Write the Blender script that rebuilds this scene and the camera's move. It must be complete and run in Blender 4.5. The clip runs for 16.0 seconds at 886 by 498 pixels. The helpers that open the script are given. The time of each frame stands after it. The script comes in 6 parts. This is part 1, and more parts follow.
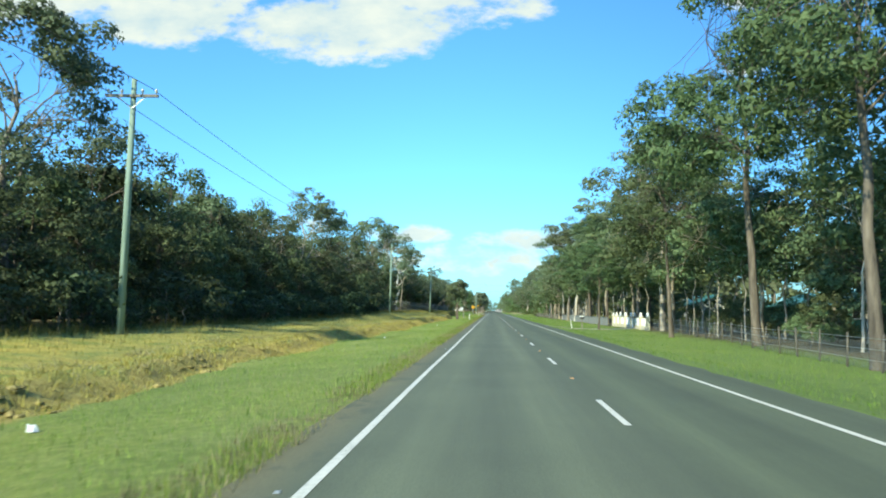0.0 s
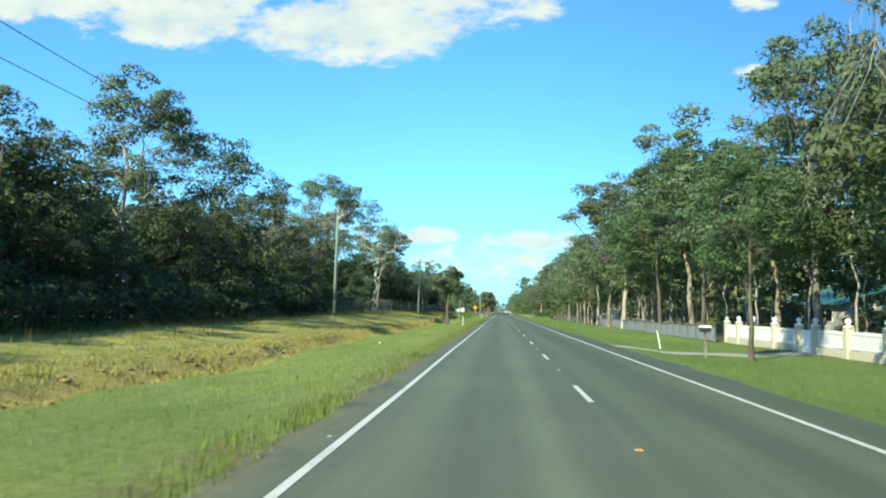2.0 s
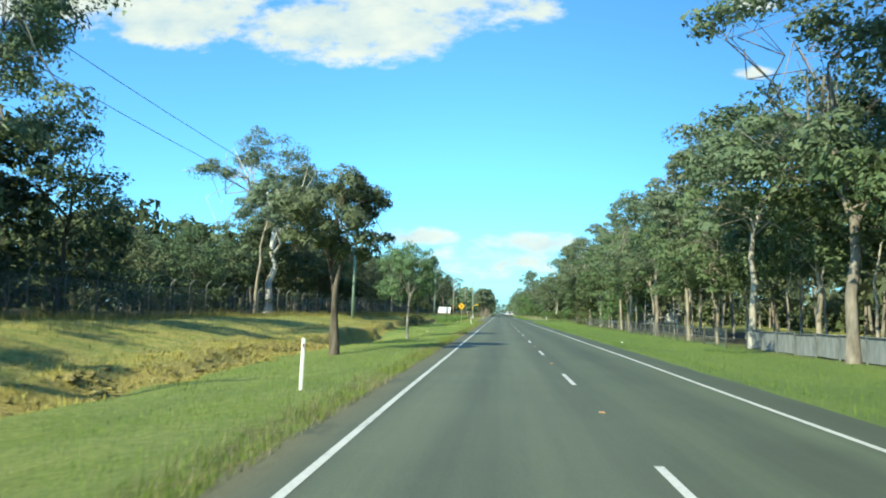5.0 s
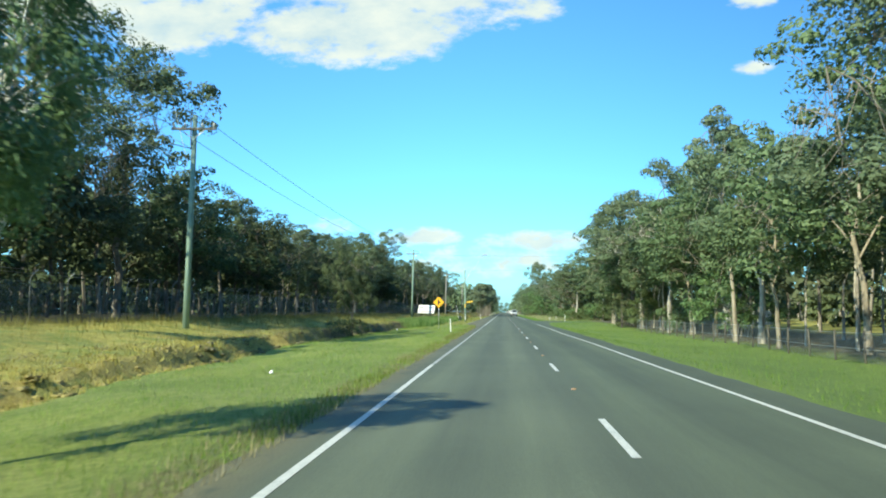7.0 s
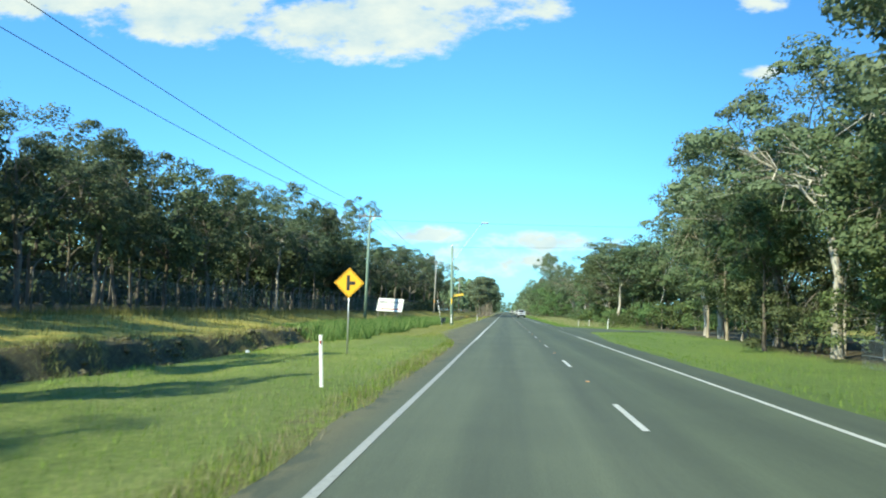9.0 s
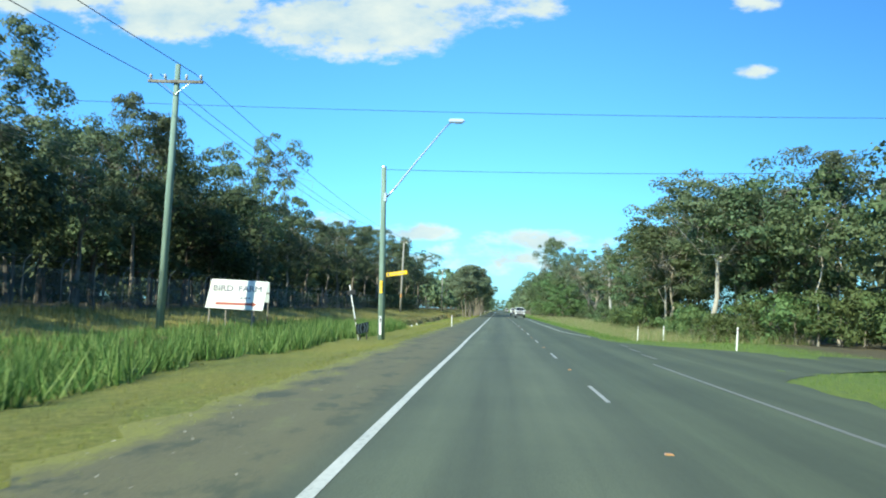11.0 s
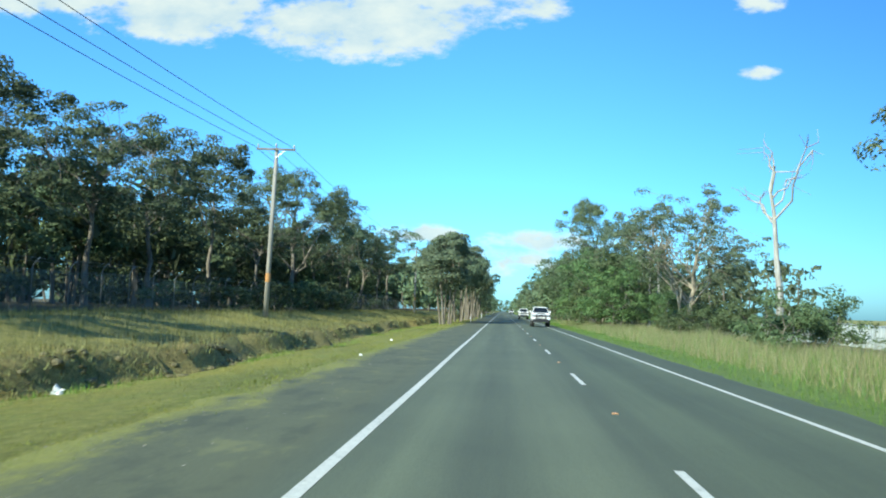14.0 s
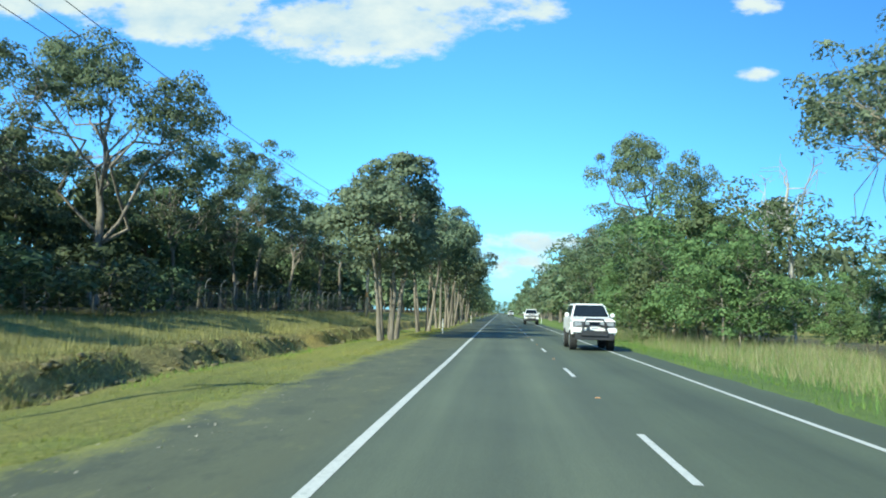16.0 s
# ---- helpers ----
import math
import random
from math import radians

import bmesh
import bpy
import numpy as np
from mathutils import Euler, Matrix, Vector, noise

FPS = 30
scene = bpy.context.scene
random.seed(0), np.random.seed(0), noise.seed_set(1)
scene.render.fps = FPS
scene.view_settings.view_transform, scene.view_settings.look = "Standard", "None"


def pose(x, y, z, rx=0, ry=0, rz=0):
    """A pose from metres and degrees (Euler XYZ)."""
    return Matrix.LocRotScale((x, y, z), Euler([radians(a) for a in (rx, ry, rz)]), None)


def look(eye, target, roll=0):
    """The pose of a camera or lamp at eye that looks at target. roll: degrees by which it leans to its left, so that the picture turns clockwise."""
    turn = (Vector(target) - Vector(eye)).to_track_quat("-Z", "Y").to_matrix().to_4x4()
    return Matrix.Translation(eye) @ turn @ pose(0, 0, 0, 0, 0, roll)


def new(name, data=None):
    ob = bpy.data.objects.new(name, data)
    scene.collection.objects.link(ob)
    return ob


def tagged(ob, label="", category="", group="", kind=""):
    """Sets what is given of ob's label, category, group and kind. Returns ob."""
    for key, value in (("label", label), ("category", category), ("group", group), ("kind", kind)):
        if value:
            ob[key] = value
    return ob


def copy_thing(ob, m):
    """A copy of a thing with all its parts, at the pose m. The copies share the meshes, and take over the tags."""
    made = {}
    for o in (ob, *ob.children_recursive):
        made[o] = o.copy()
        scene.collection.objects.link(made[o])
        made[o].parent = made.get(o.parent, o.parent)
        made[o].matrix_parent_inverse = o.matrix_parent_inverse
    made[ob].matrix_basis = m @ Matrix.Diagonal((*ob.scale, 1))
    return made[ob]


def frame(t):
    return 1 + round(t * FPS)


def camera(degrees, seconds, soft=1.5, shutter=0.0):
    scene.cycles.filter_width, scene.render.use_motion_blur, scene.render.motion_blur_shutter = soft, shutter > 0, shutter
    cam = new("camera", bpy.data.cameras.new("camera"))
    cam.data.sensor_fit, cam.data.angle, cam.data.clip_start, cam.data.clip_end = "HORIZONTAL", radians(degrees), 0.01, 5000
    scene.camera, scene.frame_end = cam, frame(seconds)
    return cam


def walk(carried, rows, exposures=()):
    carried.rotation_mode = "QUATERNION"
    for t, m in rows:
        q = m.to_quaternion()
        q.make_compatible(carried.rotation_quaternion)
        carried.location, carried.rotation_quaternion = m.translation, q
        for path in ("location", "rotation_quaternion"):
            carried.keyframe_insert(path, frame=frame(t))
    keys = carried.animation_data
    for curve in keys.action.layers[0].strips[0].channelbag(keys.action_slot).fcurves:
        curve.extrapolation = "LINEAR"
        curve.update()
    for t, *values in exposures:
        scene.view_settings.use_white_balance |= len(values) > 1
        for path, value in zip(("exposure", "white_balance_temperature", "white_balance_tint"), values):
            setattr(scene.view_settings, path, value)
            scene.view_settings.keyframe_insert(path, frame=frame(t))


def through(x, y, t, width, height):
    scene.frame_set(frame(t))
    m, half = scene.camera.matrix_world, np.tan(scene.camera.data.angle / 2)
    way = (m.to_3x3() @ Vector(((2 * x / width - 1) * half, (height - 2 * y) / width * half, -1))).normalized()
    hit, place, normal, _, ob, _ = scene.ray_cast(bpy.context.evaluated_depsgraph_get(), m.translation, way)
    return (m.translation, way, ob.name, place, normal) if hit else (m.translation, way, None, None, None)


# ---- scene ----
cam = camera(58.5, 16.0, soft=1.9, shutter=0.1)
ROWS = [
    (0, -0.145, 0.35, 1.52, 3.51, 4.39, -0.55),
    (0.5, -0.077, 11.67, 1.52, 3.59, 4.26, -0.55),
    (1, 0.027, 22.82, 1.52, 3.77, 4.47, -0.31),
    (1.5, 0.088, 34.11, 1.52, 3.89, 4.38, -0.61),
    (2, 0.113, 45.44, 1.52, 4.08, 4.46, -0.78),
    (2.5, 0.096, 56.66, 1.52, 4.16, 4.40, -0.84),
    (3, 0.065, 68.00, 1.52, 4.32, 4.41, -0.61),
    (3.5, 0.034, 79.41, 1.52, 4.20, 4.50, -1.47),
    (6, 0.191, 136.52, 1.52, 3.89, 4.56, -0.29),
    (6.5, 0.272, 147.52, 1.52, 3.87, 4.41, -0.08),
    (7, 0.300, 158.70, 1.52, 4.31, 4.52, -0.04),
    (7.5, 0.243, 170.02, 1.52, 4.43, 4.25, 0.04),
    (8, 0.105, 181.67, 1.52, 4.66, 4.58, -0.95),
    (8.5, -0.035, 193.17, 1.52, 4.55, 4.45, -1.30),
    (9, -0.181, 204.55, 1.52, 4.48, 4.40, -1.33),
    (11.5, -0.189, 261.04, 1.52, 3.75, 4.25, -1.62),
    (12, -0.171, 272.43, 1.52, 3.55, 4.39, -2.30),
    (12.5, -0.103, 283.81, 1.52, 3.67, 4.39, -1.68),
    (13, -0.054, 295.23, 1.52, 3.87, 4.40, -1.19),
    (13.5, -0.034, 306.68, 1.52, 4.12, 4.61, -1.21),
    (14, -0.063, 318.19, 1.52, 4.28, 4.34, -1.48),
    (14.5, -0.093, 329.71, 1.52, 4.25, 4.29, -1.59),
    (15, -0.126, 340.99, 1.52, 4.18, 4.46, -1.86),
    (15.5, -0.131, 352.36, 1.52, 4.13, 4.50, -1.96),
    (16, -0.132, 363.76, 1.52, 4.12, 4.46, -1.39),
]
walk(cam, [(t, pose(x, y, z, 90 + pitch, roll, yaw)) for t, x, y, z, yaw, pitch, roll in ROWS],
     exposures=[(0.0, 0.85, 7100, -8), (9.0, 0.83, 6960, -9), (11.5, 0.75, 6560, -9), (16.0, 0.78, 6450, -9)])

# ---- light: afternoon sun from behind and to the left, blue sky with fair-weather cloud ----
SUN_EL, SUN_AZ = 35.5, 215.0      # degrees above the horizon, degrees clockwise from +Y to where the sun stands
sun_dir = Vector((math.sin(radians(SUN_AZ)) * math.cos(radians(SUN_EL)), math.cos(radians(SUN_AZ)) * math.cos(radians(SUN_EL)), math.sin(radians(SUN_EL))))
sun = new("sun", bpy.data.lights.new("sun", "SUN"))
sun.data.energy, sun.data.angle, sun.data.color = 4.5, radians(0.6), (1.0, 0.93, 0.80)
sun.matrix_world = look((0, 0, 60), Vector((0, 0, 60)) - sun_dir)

world = bpy.data.worlds.new("sky")
scene.world = world
world.use_nodes = True
wn, wl = world.node_tree.nodes, world.node_tree.links
wn.clear()


def wmath(op, a, b=None, c=None):
    n = wn.new("ShaderNodeMath")
    n.operation = op
    for i, v in enumerate((a, b, c)):
        if v is None:
            continue
        if isinstance(v, (int, float)):
            n.inputs[i].default_value = v
        else:
            wl.new(v, n.inputs[i])
    return n.outputs[0]


sky = wn.new("ShaderNodeTexSky")
sky.sky_type, sky.sun_disc = "NISHITA", False
sky.sun_elevation, sky.sun_rotation = radians(SUN_EL), radians(SUN_AZ)
sky.air_density, sky.dust_density, sky.ozone_density = 1.0, 0.8, 2.5
tint = wn.new("ShaderNodeMix")
tint.data_type, tint.blend_type = "RGBA", "MULTIPLY"
tint.inputs[0].default_value = 1.0
tint.inputs[7].default_value = (0.485, 0.93, 1.48, 1)
geo = wn.new("ShaderNodeTexCoord")
sep = wn.new("ShaderNodeSeparateXYZ")
wl.new(geo.outputs["Generated"], sep.inputs[0])
# the sky deepens away from the sun's side
deep_blue = wn.new("ShaderNodeMapRange")
deep_blue.interpolation_type = "SMOOTHSTEP"
for key, v in (("From Min", -0.15), ("From Max", 0.7), ("To Min", 1.0), ("To Max", 0.5)):
    deep_blue.inputs[key].default_value = v
wl.new(sep.outputs[0], deep_blue.inputs["Value"])
scaled = wn.new("ShaderNodeVectorMath")
scaled.operation = "SCALE"
wl.new(sky.outputs[0], scaled.inputs[0])
wl.new(deep_blue.outputs[0], scaled.inputs["Scale"])
wl.new(scaled.outputs[0], tint.inputs[6])
ahead = wmath("MAXIMUM", sep.outputs[1], 0.05)
cu, cv = wmath("DIVIDE", sep.outputs[0], ahead), wmath("DIVIDE", sep.outputs[2], ahead)
plane = wn.new("ShaderNodeCombineXYZ")
wl.new(cu, plane.inputs[0])
wl.new(wmath("MULTIPLY", cv, 1.9), plane.inputs[1])


def cloud_noise(scale, detail, rough, offset):
    mp = wn.new("ShaderNodeMapping")
    mp.inputs["Location"].default_value = (offset, offset * 0.7, 0)
    wl.new(plane.outputs[0], mp.inputs[0])
    n = wn.new("ShaderNodeTexNoise")
    n.inputs["Scale"].default_value, n.inputs["Detail"].default_value, n.inputs["Roughness"].default_value = scale, detail, rough
    wl.new(mp.outputs[0], n.inputs["Vector"])
    return wmath("SUBTRACT", n.outputs[0], 0.5)


billow, wisps = cloud_noise(11.0, 7.0, 0.6, 3.1), cloud_noise(26.0, 6.0, 0.6, 7.7)
# cloud banks: centre across and up, half width, half height, how thick
BANKS = [(-0.185, 0.372, 0.200, 0.055, 1.0), (-0.431, 0.385, 0.150, 0.046, 0.95), (-0.62, 0.418, 0.20, 0.042, 0.95), (-0.13, 0.425, 0.22, 0.060, 1.0),
         (-0.38, 0.47, 0.52, 0.085, 1.0), (0.040, 0.393, 0.050, 0.022, 0.75), (0.311, 0.394, 0.036, 0.017, 0.36), (0.310, 0.304, 0.030, 0.010, 0.36),
         (-0.109, 0.095, 0.062, 0.014, 0.8), (0.050, 0.088, 0.10, 0.016, 0.75), (-0.010, 0.066, 0.12, 0.022, 0.6), (-0.223, 0.110, 0.040, 0.014, 0.6)]
dens = None
for u0, v0, a, b, k in BANKS:
    du = wmath("DIVIDE", wmath("SUBTRACT", cu, u0), a)
    dv = wmath("DIVIDE", wmath("SUBTRACT", cv, v0), b)
    blob = wmath("SUBTRACT", 1.0, wmath("ADD", wmath("MULTIPLY", du, du), wmath("MULTIPLY", dv, dv)))
    blob = wmath("MULTIPLY", wmath("MAXIMUM", blob, -1.5), k)
    dens = blob if dens is None else wmath("MAXIMUM", dens, blob)
dens = wmath("ADD", dens, wmath("ADD", wmath("MULTIPLY", billow, 2.1), wmath("MULTIPLY", wisps, 1.3)))
cover = wn.new("ShaderNodeMapRange")
cover.interpolation_type = "SMOOTHSTEP"
cover.inputs["From Min"].default_value, cover.inputs["From Max"].default_value = 0.06, 0.66
wl.new(dens, cover.inputs["Value"])
front = wmath("GREATER_THAN", sep.outputs[1], 0.3)
mask = wmath("MULTIPLY", wmath("MULTIPLY", cover.outputs[0], front), 0.93)
cloud_col = wn.new("ShaderNodeValToRGB")
cloud_col.color_ramp.elements[0].position, cloud_col.color_ramp.elements[0].color = 0.3, (0.62, 0.76, 0.92, 1)
cloud_col.color_ramp.elements[1].position, cloud_col.color_ramp.elements[1].color = 0.62, (0.97, 0.98, 0.98, 1)
wl.new(wmath("ADD", billow, 0.5), cloud_col.inputs[0])
sky_bg, cloud_bg = wn.new("ShaderNodeBackground"), wn.new("ShaderNodeBackground")
sky_bg.inputs[1].default_value, cloud_bg.inputs[1].default_value = 0.135, 0.555
wl.new(tint.outputs[2], sky_bg.inputs[0])
wl.new(cloud_col.outputs[0], cloud_bg.inputs[0])
blend = wn.new("ShaderNodeMixShader")
wl.new(mask, blend.inputs[0])
wl.new(sky_bg.outputs[0], blend.inputs[1])
wl.new(cloud_bg.outputs[0], blend.inputs[2])
wout = wn.new("ShaderNodeOutputWorld")
wl.new(blend.outputs[0], wout.inputs[0])


# ---- materials ----
def material(name, rough=0.7, metal=0.0):
    m = bpy.data.materials.new(name)
    m.use_nodes = True
    p = m.node_tree.nodes["Principled BSDF"]
    p.inputs["Roughness"].default_value, p.inputs["Metallic"].default_value = rough, metal
    return m, m.node_tree.nodes, m.node_tree.links, p


def noise_node(n, l, scale, detail=4.0, rough=0.55, coord="Object", stretch=(1, 1, 1), space=None):
    tc = n.new("ShaderNodeTexCoord")
    mp = n.new("ShaderNodeMapping")
    mp.inputs["Scale"].default_value = stretch
    if space:
        gp = n.new("ShaderNodeNewGeometry")
        l.new(gp.outputs["Position"], mp.inputs[0])
    else:
        l.new(tc.outputs[coord], mp.inputs[0])
    t = n.new("ShaderNodeTexNoise")
    t.inputs["Scale"].default_value, t.inputs["Detail"].default_value, t.inputs["Roughness"].default_value = scale, detail, rough
    l.new(mp.outputs[0], t.inputs["Vector"])
    return t.outputs[0]


def ramp(n, l, value, stops):
    r = n.new("ShaderNodeValToRGB")
    while len(r.color_ramp.elements) < len(stops):
        r.color_ramp.elements.new(0.5)
    for e, (pos, c) in zip(r.color_ramp.elements, stops):
        e.position, e.color = pos, (*c, 1)
    l.new(value, r.inputs[0])
    return r.outputs[0]


def mixed(n, l, fac, a, b, mode="MIX"):
    x = n.new("ShaderNodeMix")
    x.data_type, x.blend_type = "RGBA", mode
    for i, v in ((0, fac), (6, a), (7, b)):
        if isinstance(v, (int, float)):
            x.inputs[i].default_value = v
        elif isinstance(v, tuple):
            x.inputs[i].default_value = (*v, 1)
        else:
            l.new(v, x.inputs[i])
    return x.outputs[2]


def mathn(n, l, op, a, b):
    x = n.new("ShaderNodeMath")
    x.operation = op
    for i, v in enumerate((a, b)):
        if isinstance(v, (int, float)):
            x.inputs[i].default_value = v
        else:
            l.new(v, x.inputs[i])
    return x.outputs[0]


def bump(n, l, p, height, strength=0.3, dist=0.02):
    b = n.new("ShaderNodeBump")
    b.inputs["Strength"].default_value, b.inputs["Distance"].default_value = strength, dist
    l.new(height, b.inputs["Height"])
    l.new(b.outputs[0], p.inputs["Normal"])


def surface(name, dark, light, scale=6.0, rough=0.7, metal=0.0, relief=0.2, dist=0.01, stretch=(1, 1, 1), big=0.5):
    """A two-scale mottled surface: fine grain and broad stains."""
    m, n, l, p = material(name, rough, metal)
    fine = noise_node(n, l, scale, 6, 0.65, stretch=stretch)
    broad = noise_node(n, l, scale * 0.13, 3, 0.5, stretch=stretch)
    v = mathn(n, l, "ADD", mathn(n, l, "MULTIPLY", fine, 1 - big * 0.5), mathn(n, l, "MULTIPLY", broad, big * 0.5))
    l.new(ramp(n, l, v, [(0.36, dark), (0.62, light)]), p.inputs["Base Color"])
    bump(n, l, p, fine, relief, dist)
    return m


def leaf_material(name, dark, mid, light, through=0.3):
    """Foliage: each leaf its own tone, each tree its own shade."""
    m, n, l, p = material(name, 0.62)
    p.inputs["Specular IOR Level"].default_value = 0.2
    gi, oi = n.new("ShaderNodeNewGeometry"), n.new("ShaderNodeObjectInfo")
    col = ramp(n, l, gi.outputs["Random Per Island"], [(0.0, dark), (0.45, mid), (1.0, light)])
    hsv = n.new("ShaderNodeHueSaturation")
    l.new(mathn(n, l, "ADD", mathn(n, l, "MULTIPLY", oi.outputs["Random"], 0.05), 0.488), hsv.inputs["Hue"])
    l.new(mathn(n, l, "ADD", mathn(n, l, "MULTIPLY", oi.outputs["Random"], 0.5), 0.75), hsv.inputs["Value"])
    l.new(col, hsv.inputs["Color"])
    l.new(hsv.outputs[0], p.inputs["Base Color"])
    tr = n.new("ShaderNodeBsdfTranslucent")
    l.new(hsv.outputs[0], tr.inputs[0])
    mx = n.new("ShaderNodeMixShader")
    mx.inputs[0].default_value = through
    l.new(p.outputs[0], mx.inputs[1])
    l.new(tr.outputs[0], mx.inputs[2])
    l.new(mx.outputs[0], n["Material Output"].inputs[0])
    return m


def plain(name, col, rough=0.5, metal=0.0, var=0.12, scale=9.0):
    return surface(name, tuple(c * (1 - var) for c in col), tuple(min(1, c * (1 + var)) for c in col), scale, rough, metal, 0.06, 0.004)


def ground_material():
    """Bands along the road by the distance from it: mown verge, dry ditch bank, straw, leaf litter."""
    m, n, l, p = material("ground_cover", 0.9)
    gp = n.new("ShaderNodeNewGeometry")
    xyz = n.new("ShaderNodeSeparateXYZ")
    l.new(gp.outputs["Position"], xyz.inputs[0])
    x, y = xyz.outputs[0], xyz.outputs[1]
    wob = noise_node(n, l, 0.35, 5, 0.6, space=True)
    fine = mathn(n, l, "ADD", mathn(n, l, "MULTIPLY", noise_node(n, l, 5.0, 8, 0.75, space=True), 0.5), mathn(n, l, "MULTIPLY", noise_node(n, l, 24.0, 5, 0.8, space=True), 0.5))
    pat = noise_node(n, l, 0.9, 5, 0.6, space=True)
    xs = mathn(n, l, "ADD", x, mathn(n, l, "MULTIPLY", mathn(n, l, "SUBTRACT", wob, 0.5), 2.6))

    def band(a, b, v=None):
        r = n.new("ShaderNodeMapRange")
        r.interpolation_type = "SMOOTHSTEP"
        r.inputs["From Min"].default_value, r.inputs["From Max"].default_value = a, b
        l.new(v or xs, r.inputs["Value"])
        return r.outputs[0]

    green = ramp(n, l, fine, [(0.34, (0.088, 0.128, 0.019)), (0.5, (0.180, 0.240, 0.040)), (0.66, (0.33, 0.355, 0.095))])
    lush = ramp(n, l, fine, [(0.34, (0.07, 0.118, 0.02)), (0.5, (0.128, 0.195, 0.034)), (0.66, (0.24, 0.285, 0.07))])
    earth = ramp(n, l, fine, [(0.36, (0.16, 0.125, 0.036)), (0.5, (0.38, 0.31, 0.085)), (0.64, (0.60, 0.51, 0.17))])
    straw = ramp(n, l, fine, [(0.36, (0.20, 0.17, 0.034)), (0.5, (0.40, 0.345, 0.080)), (0.64, (0.60, 0.52, 0.15))])
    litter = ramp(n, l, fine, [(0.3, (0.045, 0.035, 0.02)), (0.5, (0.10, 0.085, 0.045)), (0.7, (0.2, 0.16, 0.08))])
    # mown green gives way to yellowed grass past the junction, and is mottled all along
    parched = ramp(n, l, fine, [(0.34, (0.095, 0.100, 0.018)), (0.5, (0.205, 0.205, 0.040)), (0.66, (0.37, 0.34, 0.10))])
    pale = ramp(n, l, fine, [(0.34, (0.122, 0.155, 0.036)), (0.5, (0.232, 0.278, 0.068)), (0.66, (0.38, 0.40, 0.14))])
    dapple = noise_node(n, l, 0.55, 6, 0.7, stretch=(1, 0.6, 1), space=True)
    green = mixed(n, l, ramp(n, l, dapple, [(0.44, (0, 0, 0)), (0.62, (0.85, 0.85, 0.85))]), green, pale)
    dryness = mathn(n, l, "MULTIPLY", band(236, 262, y), ramp(n, l, dapple, [(0.32, (0.45, 0.45, 0.45)), (0.52, (0.95, 0.95, 0.95))]))
    green = mixed(n, l, dryness, green, parched)
    straw = mixed(n, l, ramp(n, l, pat, [(0.42, (0, 0, 0)), (0.62, (0.85, 0.85, 0.85))]), straw, green)
    earth = mixed(n, l, ramp(n, l, pat, [(0.56, (0, 0, 0)), (0.7, (0.8, 0.8, 0.8))]), earth, green)
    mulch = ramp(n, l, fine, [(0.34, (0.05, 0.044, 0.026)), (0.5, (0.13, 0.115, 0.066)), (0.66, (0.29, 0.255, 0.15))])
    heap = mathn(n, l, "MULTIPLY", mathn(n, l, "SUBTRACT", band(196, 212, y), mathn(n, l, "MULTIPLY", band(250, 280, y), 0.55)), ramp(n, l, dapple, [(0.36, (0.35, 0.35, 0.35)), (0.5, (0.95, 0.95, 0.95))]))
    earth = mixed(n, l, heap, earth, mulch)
    tatty = mathn(n, l, "MULTIPLY", band(-3.3, -2.75), ramp(n, l, noise_node(n, l, 1.3, 5, 0.7, space=True), [(0.38, (0, 0, 0)), (0.58, (0.85, 0.85, 0.85))]))
    green = mixed(n, l, tatty, green, ramp(n, l, fine, [(0.34, (0.075, 0.068, 0.025)), (0.5, (0.18, 0.16, 0.06)), (0.66, (0.40, 0.35, 0.15))]))
    # straw goes greener and darker past the junction, forest shade put into its colour
    straw = mixed(n, l, mathn(n, l, "MULTIPLY", band(264, 292, y), ramp(n, l, dapple, [(0.36, (0.45, 0.45, 0.45)), (0.56, (0.9, 0.9, 0.9))])), straw, ramp(n, l, fine, [(0.36, (0.085, 0.088, 0.024)), (0.5, (0.185, 0.18, 0.05)), (0.64, (0.33, 0.30, 0.10))]))
    at = n.new("ShaderNodeAttribute")
    at.attribute_name = "past_bank"
    us = mathn(n, l, "ADD", at.outputs["Fac"], mathn(n, l, "MULTIPLY", mathn(n, l, "SUBTRACT", wob, 0.5), 0.9))
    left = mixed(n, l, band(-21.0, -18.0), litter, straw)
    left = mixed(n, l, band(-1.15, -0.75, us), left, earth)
    left = mixed(n, l, band(-0.05, 0.35, us), left, green)
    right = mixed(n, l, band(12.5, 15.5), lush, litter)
    right = mixed(n, l, band(23.0, 27.0), right, straw)
    col = mixed(n, l, band(0.5, 1.5), left, right)
    drift = noise_node(n, l, 0.16, 4, 0.65, stretch=(1, 0.5, 1), space=True)
    col = mixed(n, l, 1.0, col, ramp(n, l, drift, [(0.34, (0.78, 0.82, 0.8)), (0.5, (1, 1, 1)), (0.66, (1.22, 1.12, 0.95))]), "MULTIPLY")
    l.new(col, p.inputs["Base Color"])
    bump(n, l, p, fine, 0.9, 0.12)
    return m


